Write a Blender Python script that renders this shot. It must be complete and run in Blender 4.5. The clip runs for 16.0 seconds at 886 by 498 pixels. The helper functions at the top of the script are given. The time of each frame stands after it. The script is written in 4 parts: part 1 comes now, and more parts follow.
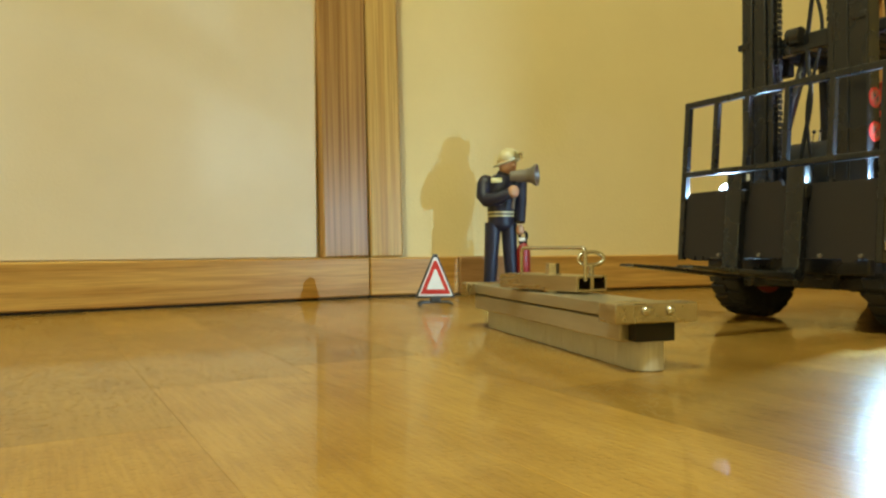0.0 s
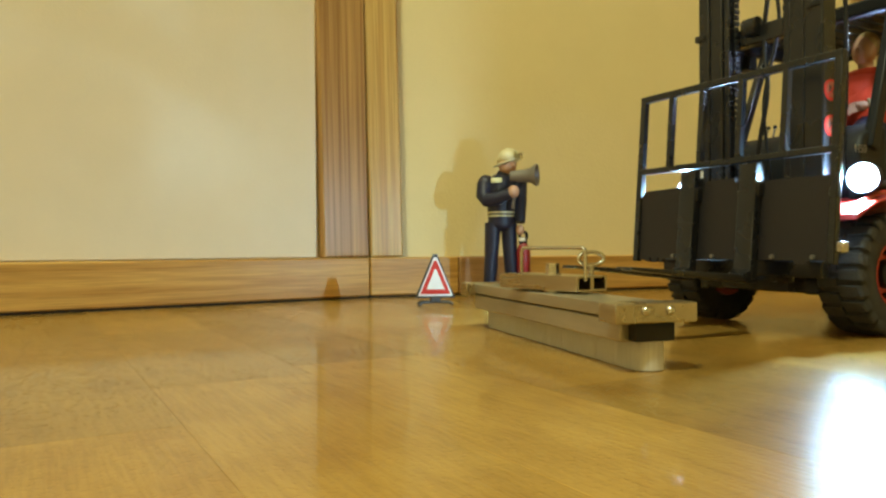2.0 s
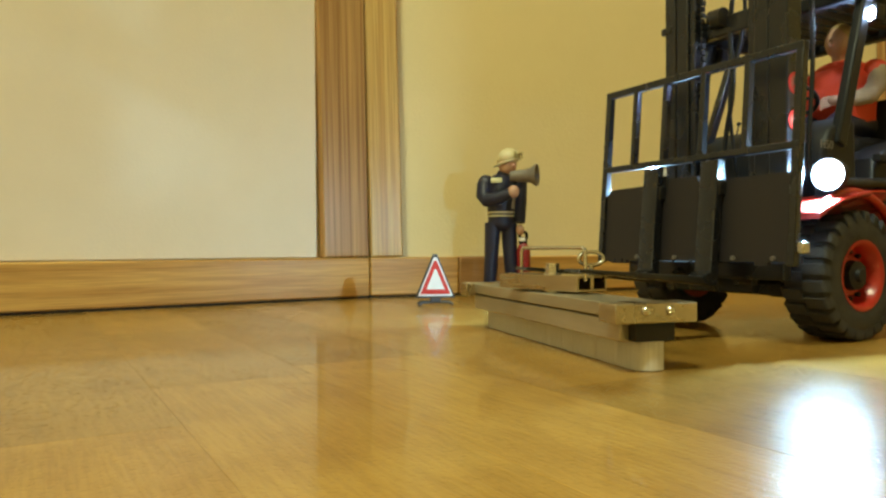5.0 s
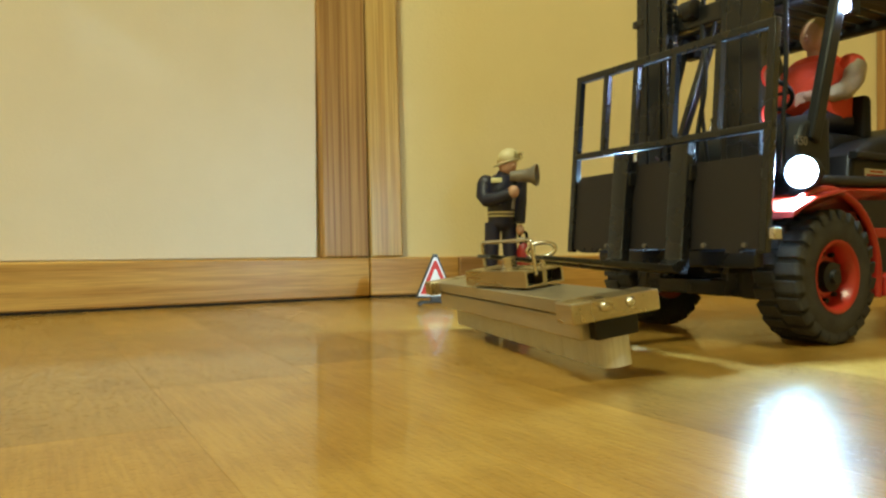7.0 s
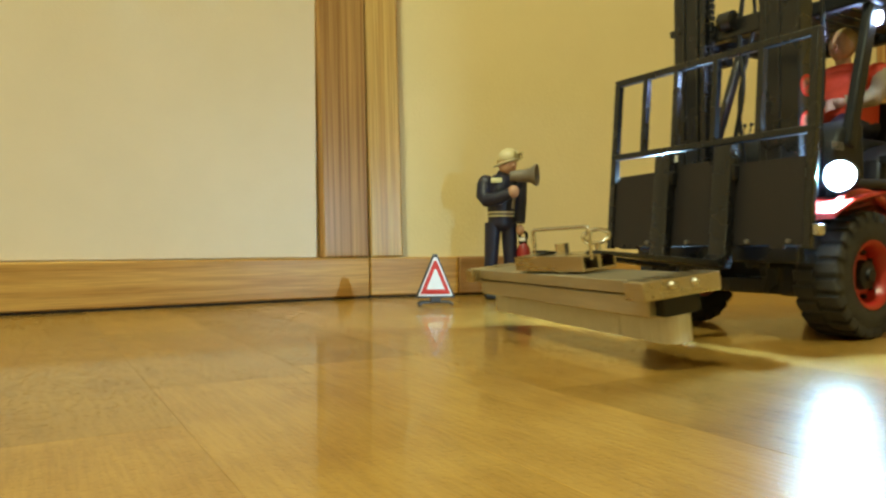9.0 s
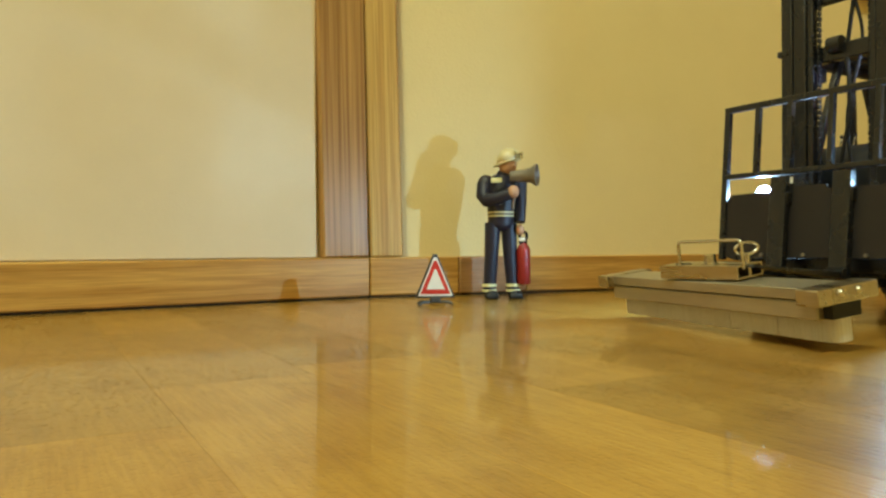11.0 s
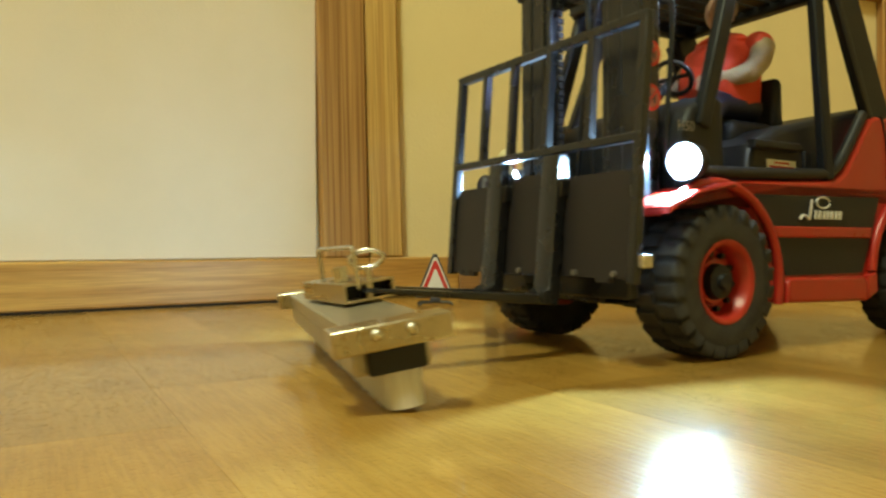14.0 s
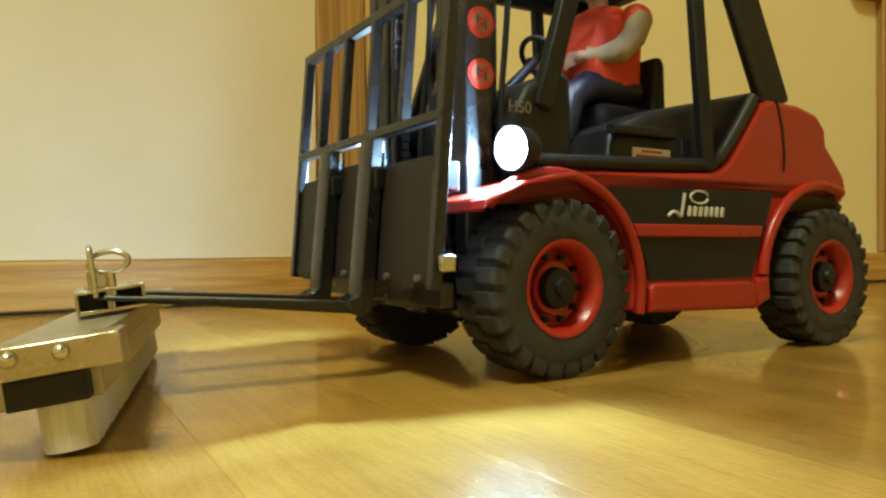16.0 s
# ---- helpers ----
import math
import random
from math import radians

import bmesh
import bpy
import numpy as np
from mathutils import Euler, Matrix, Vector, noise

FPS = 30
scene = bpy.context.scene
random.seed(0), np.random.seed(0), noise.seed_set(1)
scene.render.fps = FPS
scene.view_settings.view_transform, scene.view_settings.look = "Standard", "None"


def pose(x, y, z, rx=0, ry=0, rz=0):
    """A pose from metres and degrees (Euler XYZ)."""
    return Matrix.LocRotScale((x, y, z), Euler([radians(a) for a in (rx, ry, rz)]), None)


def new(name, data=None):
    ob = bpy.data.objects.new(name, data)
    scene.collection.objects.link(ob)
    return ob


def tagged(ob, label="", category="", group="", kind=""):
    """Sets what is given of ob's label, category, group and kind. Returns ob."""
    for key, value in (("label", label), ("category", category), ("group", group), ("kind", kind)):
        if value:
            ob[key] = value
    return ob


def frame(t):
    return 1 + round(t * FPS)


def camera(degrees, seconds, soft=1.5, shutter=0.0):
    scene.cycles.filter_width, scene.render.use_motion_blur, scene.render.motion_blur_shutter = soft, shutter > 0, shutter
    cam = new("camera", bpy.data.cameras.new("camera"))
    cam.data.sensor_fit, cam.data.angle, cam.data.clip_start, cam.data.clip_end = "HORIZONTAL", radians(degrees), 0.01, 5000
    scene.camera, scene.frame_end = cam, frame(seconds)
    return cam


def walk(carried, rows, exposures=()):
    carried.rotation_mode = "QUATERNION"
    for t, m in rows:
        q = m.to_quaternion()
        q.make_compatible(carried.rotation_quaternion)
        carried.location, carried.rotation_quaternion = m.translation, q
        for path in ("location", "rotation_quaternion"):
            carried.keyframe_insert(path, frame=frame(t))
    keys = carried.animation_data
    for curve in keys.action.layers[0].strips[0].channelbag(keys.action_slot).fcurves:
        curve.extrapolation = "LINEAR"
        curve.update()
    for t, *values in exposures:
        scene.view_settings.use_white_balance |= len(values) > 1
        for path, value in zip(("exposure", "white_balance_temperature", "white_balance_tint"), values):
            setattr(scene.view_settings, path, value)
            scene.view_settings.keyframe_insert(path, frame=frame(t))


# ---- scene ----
cam = camera(63.6, 16.0, soft=2.4, shutter=0.5)
walk(cam, [(0.0, pose(0, 0, 0.04, 89.87, 0.26, 0)), (16.0, pose(0, 0, 0.04, 89.87, 0.26, 0))],
     exposures=[(0.0, 0.0), (12.5, 0.05), (14.0, 0.07), (16.0, 0.08)])

# ---- light: one warm ceiling lamp in a closed room ----
world = bpy.data.worlds.new("room_air")
world.use_nodes = True
world.node_tree.nodes["Background"].inputs[0].default_value = (1.0, 0.9, 0.6, 1)
world.node_tree.nodes["Background"].inputs[1].default_value = 0.02
scene.world = world
lamp_data = bpy.data.lights.new("ceiling_lamp_light", "AREA")
lamp_data.shape, lamp_data.size, lamp_data.energy, lamp_data.color = "DISK", 0.45, 59.5, (0.89, 1.0, 0.66)
lamp_light = new("ceiling_lamp_light", lamp_data)
lamp_light.matrix_world = pose(-0.55, -0.75, 2.26)
HEADLIGHT = 17000.0


# ---- materials ----
def material(name, base, rough=0.5, metal=0.0, tint=None, scale=40.0, stretch=(1, 1, 1), amount=0.5, bump=0.0, bump_scale=300.0,
             random_tone=0.0, coat=0.0, spec=0.5, rough_var=0.0):
    """Principled surface with two scales of colour variation and a fine bump."""
    m = bpy.data.materials.new(name)
    m.use_nodes = True
    nt = m.node_tree
    b = nt.nodes["Principled BSDF"]
    b.inputs["Roughness"].default_value, b.inputs["Metallic"].default_value = rough, metal
    b.inputs["Coat Weight"].default_value, b.inputs["Coat Roughness"].default_value = coat, 0.12
    b.inputs["Specular IOR Level"].default_value = spec
    tc, mp = nt.nodes.new("ShaderNodeTexCoord"), nt.nodes.new("ShaderNodeMapping")
    mp.inputs["Scale"].default_value = stretch
    nt.links.new(tc.outputs["Object"], mp.inputs[0])
    n1, n2 = nt.nodes.new("ShaderNodeTexNoise"), nt.nodes.new("ShaderNodeTexNoise")
    n1.inputs["Scale"].default_value, n2.inputs["Scale"].default_value = scale, scale * 6
    n1.inputs["Detail"].default_value = n2.inputs["Detail"].default_value = 5
    for n in (n1, n2):
        nt.links.new(mp.outputs[0], n.inputs["Vector"])
    add = nt.nodes.new("ShaderNodeMath")
    add.operation = "MULTIPLY_ADD"
    add.inputs[1].default_value = 0.45
    nt.links.new(n2.outputs[0], add.inputs[0])
    nt.links.new(n1.outputs[0], add.inputs[2])
    ramp = nt.nodes.new("ShaderNodeValToRGB")
    t = tint or tuple(c * 0.75 for c in base)
    mid = 0.72
    ramp.color_ramp.elements[0].position, ramp.color_ramp.elements[1].position = mid - 0.22, mid + 0.22
    ramp.color_ramp.elements[0].color = (*(b0 + (t0 - b0) * amount for b0, t0 in zip(base, t)), 1)
    ramp.color_ramp.elements[1].color = (*base, 1)
    nt.links.new(add.outputs[0], ramp.inputs[0])
    out = ramp.outputs[0]
    if random_tone:
        info, hsv, mul = nt.nodes.new("ShaderNodeObjectInfo"), nt.nodes.new("ShaderNodeHueSaturation"), nt.nodes.new("ShaderNodeMapRange")
        mul.inputs[3].default_value, mul.inputs[4].default_value = 1 - random_tone, 1 + random_tone
        nt.links.new(info.outputs["Random"], mul.inputs[0])
        nt.links.new(mul.outputs[0], hsv.inputs["Value"])
        nt.links.new(out, hsv.inputs["Color"])
        out = hsv.outputs[0]
        off = nt.nodes.new("ShaderNodeVectorMath")
        off.operation = "MULTIPLY_ADD"
        off.inputs[1].default_value = (3, 3, 3)
        nt.links.new(info.outputs["Random"], off.inputs[0])
        nt.links.new(tc.outputs["Object"], off.inputs[2])
        nt.links.new(off.outputs[0], mp.inputs[0])
    nt.links.new(out, b.inputs["Base Color"])
    if rough_var:
        mr = nt.nodes.new("ShaderNodeMapRange")
        mr.inputs[1].default_value, mr.inputs[2].default_value = 0.3, 0.7
        mr.inputs[3].default_value, mr.inputs[4].default_value = rough - rough_var, rough + rough_var
        nt.links.new(n1.outputs[0], mr.inputs[0])
        nt.links.new(mr.outputs[0], b.inputs["Roughness"])
    if bump:
        n3, bp = nt.nodes.new("ShaderNodeTexNoise"), nt.nodes.new("ShaderNodeBump")
        n3.inputs["Scale"].default_value, n3.inputs["Detail"].default_value = bump_scale, 4
        nt.links.new(mp.outputs[0], n3.inputs["Vector"])
        nt.links.new(n3.outputs[0], bp.inputs["Height"])
        bp.inputs["Strength"].default_value, bp.inputs["Distance"].default_value = bump, 0.001
        nt.links.new(bp.outputs[0], b.inputs["Normal"])
    return m


def wood(name, light, dark, along, ring=55.0, rough=0.45, bump=0.08, random_tone=0.0, distort=2.5, coat=0.0, fine=0.35, rough_var=0.04, drawn=0.06, spec=0.5, blotch=0.0, coat_bump=0.0, coat_rough=0.125):
    """Sawn wood: growth bands and fine pores drawn out along one axis of the piece (0, 1 or 2)."""
    m = bpy.data.materials.new(name)
    m.use_nodes = True
    nt = m.node_tree
    b = nt.nodes["Principled BSDF"]
    b.inputs["Coat Weight"].default_value, b.inputs["Coat Roughness"].default_value = coat, coat_rough
    b.inputs["Specular IOR Level"].default_value = spec
    tc, mp = nt.nodes.new("ShaderNodeTexCoord"), nt.nodes.new("ShaderNodeMapping")
    s = [1.0, 1.0, 1.0]
    s[along] = drawn
    mp.inputs["Scale"].default_value = s
    src = tc.outputs["Object"]
    info = nt.nodes.new("ShaderNodeObjectInfo")
    off = nt.nodes.new("ShaderNodeVectorMath")
    off.operation = "MULTIPLY_ADD"
    off.inputs[1].default_value = (5, 7, 3)
    nt.links.new(info.outputs["Random"], off.inputs[0])
    nt.links.new(src, off.inputs[2])
    nt.links.new(off.outputs[0], mp.inputs[0])
    big, rings, pores = nt.nodes.new("ShaderNodeTexNoise"), nt.nodes.new("ShaderNodeTexNoise"), nt.nodes.new("ShaderNodeTexNoise")
    big.inputs["Scale"].default_value, rings.inputs["Scale"].default_value, pores.inputs["Scale"].default_value = 14, ring, 900
    rings.inputs["Detail"].default_value, rings.inputs["Distortion"].default_value = 3, distort
    for n in (big, rings, pores):
        nt.links.new(mp.outputs[0], n.inputs["Vector"])
    ramp = nt.nodes.new("ShaderNodeValToRGB")
    e = ramp.color_ramp.elements
    e[0].position, e[1].position = 0.36, 0.62
    e[0].color, e[1].color = (*dark, 1), (*light, 1)
    nt.links.new(rings.outputs[0], ramp.inputs[0])
    mix = nt.nodes.new("ShaderNodeMix")
    mix.data_type, mix.blend_type = "RGBA", "MULTIPLY"
    mix.inputs[0].default_value = fine
    nt.links.new(ramp.outputs[0], mix.inputs[6])
    pr = nt.nodes.new("ShaderNodeValToRGB")
    pr.color_ramp.elements[0].position, pr.color_ramp.elements[1].position = 0.38, 0.58
    pr.color_ramp.elements[0].color = (0.45, 0.38, 0.3, 1)
    nt.links.new(pores.outputs[0], pr.inputs[0])
    nt.links.new(pr.outputs[0], mix.inputs[7])
    hsv, tone = nt.nodes.new("ShaderNodeHueSaturation"), nt.nodes.new("ShaderNodeMapRange")
    tone.inputs[3].default_value, tone.inputs[4].default_value = 1 - random_tone, 1 + random_tone
    nt.links.new(info.outputs["Random"], tone.inputs[0])
    nt.links.new(tone.outputs[0], hsv.inputs["Value"])
    nt.links.new(mix.outputs[2], hsv.inputs["Color"])
    out = hsv.outputs[0]
    if blotch:
        spots, sr, sm = nt.nodes.new("ShaderNodeTexNoise"), nt.nodes.new("ShaderNodeValToRGB"), nt.nodes.new("ShaderNodeMix")
        spots.inputs["Scale"].default_value, spots.inputs["Detail"].default_value, spots.inputs["Roughness"].default_value = 38, 6, 0.62
        nt.links.new(off.outputs[0], spots.inputs["Vector"])
        sr.color_ramp.elements[0].position, sr.color_ramp.elements[1].position = 0.36, 0.60
        sr.color_ramp.elements[0].color = (0.80, 0.74, 0.62, 1)
        nt.links.new(spots.outputs[0], sr.inputs[0])
        sm.data_type, sm.blend_type = "RGBA", "MULTIPLY"
        sm.inputs[0].default_value = blotch
        nt.links.new(out, sm.inputs[6])
        nt.links.new(sr.outputs[0], sm.inputs[7])
        out = sm.outputs[2]
    if coat_bump:
        cb = nt.nodes.new("ShaderNodeBump")
        cb.inputs["Strength"].default_value, cb.inputs["Distance"].default_value = coat_bump, 0.0003
        lacquer = nt.nodes.new("ShaderNodeTexNoise")
        lacquer.inputs["Scale"].default_value, lacquer.inputs["Detail"].default_value, lacquer.inputs["Roughness"].default_value = 650, 2, 0.6
        nibs = nt.nodes.new("ShaderNodeMapRange")
        nibs.interpolation_type = "SMOOTHSTEP"
        nibs.inputs[1].default_value, nibs.inputs[2].default_value = 0.50, 0.74
        nt.links.new(off.outputs[0], lacquer.inputs["Vector"])
        nt.links.new(lacquer.outputs[0], nibs.inputs[0])
        nt.links.new(nibs.outputs[0], cb.inputs["Height"])
        nt.links.new(cb.outputs[0], b.inputs["Coat Normal"])
    nt.links.new(out, b.inputs["Base Color"])
    mr = nt.nodes.new("ShaderNodeMapRange")
    mr.inputs[1].default_value, mr.inputs[2].default_value = 0.3, 0.7
    mr.inputs[3].default_value, mr.inputs[4].default_value = rough - rough_var, rough + rough_var
    nt.links.new(big.outputs[0], mr.inputs[0])
    nt.links.new(mr.outputs[0], b.inputs["Roughness"])
    bp = nt.nodes.new("ShaderNodeBump")
    bp.inputs["Strength"].default_value, bp.inputs["Distance"].default_value = bump, 0.0006
    nt.links.new(pores.outputs[0], bp.inputs["Height"])
    nt.links.new(bp.outputs[0], b.inputs["Normal"])
    return m


def glow(name, color, strength):
    m = bpy.data.materials.new(name)
    m.use_nodes = True
    b = m.node_tree.nodes["Principled BSDF"]
    b.inputs["Base Color"].default_value = (0.8, 0.8, 0.8, 1)
    b.inputs["Emission Color"].default_value, b.inputs["Emission Strength"].default_value = (*color, 1), strength
    return m


PARQUET = wood("lacquered_oak_parquet", (0.385, 0.218, 0.045), (0.345, 0.190, 0.038), 0, ring=60, rough=0.34, bump=0.18, random_tone=0.17, coat=0.8, fine=0.2, rough_var=0.02, spec=0.05, drawn=0.09, blotch=0.9, coat_bump=0.3, coat_rough=0.06)
PARQUET_FAR = wood("lacquered_oak_floor", (0.41, 0.236, 0.030), (0.36, 0.20, 0.024), 0, ring=20, rough=0.36, coat=0.8, rough_var=0.01, spec=0.12, coat_rough=0.1)
PINE = wood("oiled_pine", (0.61, 0.35, 0.092), (0.45, 0.23, 0.050), 0, ring=150, rough=0.42, distort=0.6, random_tone=0.05, drawn=0.035)
PINE_DARK = wood("brown_pine", (0.36, 0.19, 0.075), (0.29, 0.15, 0.055), 0, ring=120, rough=0.42, distort=0.6, drawn=0.04)
PINE_UP = wood("oiled_pine_upright", (0.53, 0.31, 0.11), (0.31, 0.15, 0.045), 2, ring=260, rough=0.42, distort=0.35, random_tone=0.0, drawn=0.012)
PINE_PALE = wood("pale_pine_upright", (0.64, 0.43, 0.15), (0.52, 0.31, 0.095), 2, ring=200, rough=0.42, distort=0.5, drawn=0.016)
WALL = material("cream_wallpaper", (0.785, 0.655, 0.36), 0.85, tint=(0.735, 0.605, 0.32), scale=9, amount=0.6, bump=0.25, bump_scale=420)
PANEL = material("white_door_panel", (0.765, 0.66, 0.49), 0.6, tint=(0.71, 0.605, 0.43), scale=7, amount=0.7, bump=0.12, bump_scale=500)
CEILING = material("white_ceiling_paint", (0.75, 0.72, 0.65), 0.9, scale=4)
# Near-black colour standing in for the shade inside narrow gaps.
GAP_SHADE = material("dark_gap_shade", (0.03, 0.02, 0.012), 0.9)
BLACK = material("black_plastic", (0.007, 0.008, 0.011), 0.5, tint=(0.011, 0.012, 0.015), spec=0.32, scale=120, amount=0.8, bump=0.02, bump_scale=1500)
BLACK_PAINT = material("black_painted_steel", (0.008, 0.008, 0.010), 0.28, tint=(0.014, 0.014, 0.016), scale=60, amount=0.6, bump=0.0, bump_scale=900, rough_var=0.05)
PLATE = material("brown_black_plate", (0.018, 0.014, 0.015), 0.55, spec=0.35, tint=(0.018, 0.014, 0.014), scale=90, amount=0.9, bump=0.02, bump_scale=700)
GREY = material("dark_grey_plastic", (0.013, 0.013, 0.015), 0.5, spec=0.35, scale=150, bump=0.03, bump_scale=1500)
RUBBER = material("black_rubber", (0.016, 0.015, 0.016), 0.75, tint=(0.04, 0.038, 0.036), scale=160, amount=0.9, bump=0.3, bump_scale=1400)
RED = material("red_painted_plastic", (0.37, 0.018, 0.010), 0.33, tint=(0.29, 0.016, 0.010), scale=60, amount=0.6, bump=0.05, bump_scale=900, rough_var=0.06)
RED_WARN = material("red_print", (0.55, 0.03, 0.02), 0.5, scale=100)
WHITE = material("white_print", (0.75, 0.74, 0.72), 0.45, scale=100, amount=0.3)
SILVER_PRINT = material("silver_print", (0.6, 0.58, 0.54), 0.4, metal=0.2, scale=100)
STEEL = material("bright_steel", (0.62, 0.60, 0.56), 0.24, metal=1.0, scale=200, bump=0.05, bump_scale=1200)
ALU = material("brushed_aluminium", (0.56, 0.50, 0.39), 0.30, metal=1.0, tint=(0.42, 0.37, 0.28), scale=90, stretch=(0.15, 1, 1), amount=0.8, bump=0.15, bump_scale=900, rough_var=0.08)
ALU_DULL = material("dull_aluminium", (0.50, 0.45, 0.35), 0.40, metal=0.75, tint=(0.36, 0.32, 0.25), scale=70, stretch=(0.15, 1, 1), amount=0.9, bump=0.15, bump_scale=900, rough_var=0.08)
BRASS = material("brass", (0.75, 0.52, 0.18), 0.25, metal=1.0, scale=200)
BRISTLE = material("white_nylon_bristles", (0.86, 0.83, 0.78), 0.45, tint=(0.74, 0.70, 0.63), scale=220, stretch=(6, 6, 0.15), amount=0.8, bump=0.8, bump_scale=900)
BRISTLE_END = material("clear_white_nylon", (0.80, 0.78, 0.75), 0.28, tint=(0.62, 0.58, 0.52), scale=260, stretch=(5, 5, 0.1), amount=0.8, bump=0.5, bump_scale=900)
# Black of the end block; also paints the shade inside the square tubes.
BLOCK_AND_TUBE_SHADE = material("black_block_and_tube_shade", (0.006, 0.006, 0.006), 0.6, scale=200)
NAVY = material("navy_plastic", (0.008, 0.009, 0.026), 0.45, tint=(0.013, 0.013, 0.036), scale=250, bump=0.2, bump_scale=900)
SKIN = material("painted_face_plastic", (0.52, 0.30, 0.19), 0.5, scale=200, amount=0.3)
HELMET = material("pale_yellow_plastic", (0.62, 0.55, 0.33), 0.35, scale=150, amount=0.4)
HAIR = material("blond_plastic", (0.42, 0.30, 0.14), 0.5, scale=500, bump=0.4, bump_scale=900)
ORANGE = material("orange_red_vest", (0.70, 0.06, 0.02), 0.6, tint=(0.55, 0.05, 0.02), scale=150, bump=0.25, bump_scale=700)
SLEEVE = material("khaki_sleeve", (0.42, 0.34, 0.20), 0.65, tint=(0.30, 0.24, 0.14), scale=180, bump=0.3, bump_scale=700)
REFLECT = material("pale_yellow_reflective_tape", (0.70, 0.66, 0.36), 0.4, scale=300)
HORN = material("grey_pewter_plastic", (0.22, 0.20, 0.18), 0.35, metal=0.5, scale=200)
EXT_RED = material("red_extinguisher_paint", (0.26, 0.014, 0.012), 0.4, scale=200)
SIGN_DARK = material("dark_grey_sign_frame", (0.05, 0.05, 0.055), 0.5, scale=200)
# Sticker face colour, toned down against the headlight close beside it.
STICKER_DULL = material("dull_red_print", (0.36, 0.12, 0.08), 0.6, scale=300)
LAMP_BOWL = material("grey_reflector", (0.34, 0.35, 0.37), 0.4)
LED = glow("cold_white_led", (0.42, 0.74, 1.0), HEADLIGHT)
LED_SMALL = glow("cold_white_work_led", (0.52, 0.72, 1.0), 1300.0)
LAMP_GLASS = glow("opal_lamp_glass", (1.0, 0.78, 0.45), 6.0)
VISOR = bpy.data.materials.new("clear_visor")
VISOR.use_nodes = True
VISOR.node_tree.nodes["Principled BSDF"].inputs["Transmission Weight"].default_value = 1.0
VISOR.node_tree.nodes["Principled BSDF"].inputs["Roughness"].default_value = 0.08
VISOR.node_tree.nodes["Principled BSDF"].inputs["IOR"].default_value = 1.1
VISOR.node_tree.nodes["Principled BSDF"].inputs["Base Color"].default_value = (0.95, 0.92, 0.82, 1)


# ---- mesh helpers ----
def frame_axes(d):
    d = Vector(d).normalized()
    u = d.orthogonal().normalized()
    return u, d.cross(u), d


def box(c, s, bev=0.0004, turn=None):
    bm = bmesh.new()
    bmesh.ops.create_cube(bm, size=1)
    for v in bm.verts:
        v.co = Vector((v.co.x * s[0], v.co.y * s[1], v.co.z * s[2]))
    if bev:
        bmesh.ops.bevel(bm, geom=bm.edges[:], offset=min(bev, 0.45 * min(s)), segments=2, profile=0.5, affect="EDGES")
    bm.normal_update()
    for f in bm.faces:
        f.smooth = max(abs(k) for k in f.normal) < 0.999
    m = Matrix.Translation(c) @ (turn.to_4x4() if turn else Matrix())
    bmesh.ops.transform(bm, matrix=m, verts=bm.verts)
    return bm


def span(a, b, bev=0.0004):
    return box([(p + q) / 2 for p, q in zip(a, b)], [abs(q - p) for p, q in zip(a, b)], bev)


def beam(a, b, w, h, bev=0.0004, up=(0, 0, 1)):
    """A bar of section w x h from a to b."""
    a, b = Vector(a), Vector(b)
    x = (b - a).normalized()
    y = Vector(up).cross(x)
    y = y.normalized() if y.length > 1e-5 else x.orthogonal().normalized()
    z = x.cross(y)
    return box((a + b) / 2, ((b - a).length, w, h), bev, Matrix((x, y, z)).transposed())


def lathe(profile, n=24, at=(0, 0, 0), axis=(0, 0, 1), closed=False):
    """Turns (along, radius) pairs about an axis."""
    bm = bmesh.new()
    u, v, d = frame_axes(axis)
    rings = []
    for h, r in profile:
        if r < 1e-6:
            rings.append([bm.verts.new(Vector(at) + d * h)])
        else:
            rings.append([bm.verts.new(Vector(at) + d * h + (u * math.cos(2 * math.pi * i / n) + v * math.sin(2 * math.pi * i / n)) * r) for i in range(n)])
    pairs = list(zip(rings, rings[1:])) + ([(rings[-1], rings[0])] if closed else [])
    for p, q in pairs:
        for i in range(n):
            j = (i + 1) % n
            if len(p) == 1 and len(q) == 1:
                continue
            if len(p) == 1:
                bm.faces.new((p[0], q[j], q[i]))
            elif len(q) == 1:
                bm.faces.new((p[i], p[j], q[0]))
            else:
                bm.faces.new((p[i], p[j], q[j], q[i]))
    for f in bm.faces:
        f.smooth = True
    bmesh.ops.recalc_face_normals(bm, faces=bm.faces)
    return bm


def rod(a, b, r, r2=None, n=16):
    a, b = Vector(a), Vector(b)
    h = (b - a).length
    r2 = r if r2 is None else r2
    return lathe([(0, 0), (0, r), (h, r2), (h, 0)], n, a, b - a)


def ball(c, r, n=16, turn=None):
    bm = bmesh.new()
    bmesh.ops.create_uvsphere(bm, u_segments=n, v_segments=max(8, n // 2 + 2), radius=1)
    for f in bm.faces:
        f.smooth = True
    m = Matrix.Translation(c) @ (turn.to_4x4() if turn else Matrix()) @ Matrix.Diagonal((*r, 1))
    bmesh.ops.transform(bm, matrix=m, verts=bm.verts)
    return bm


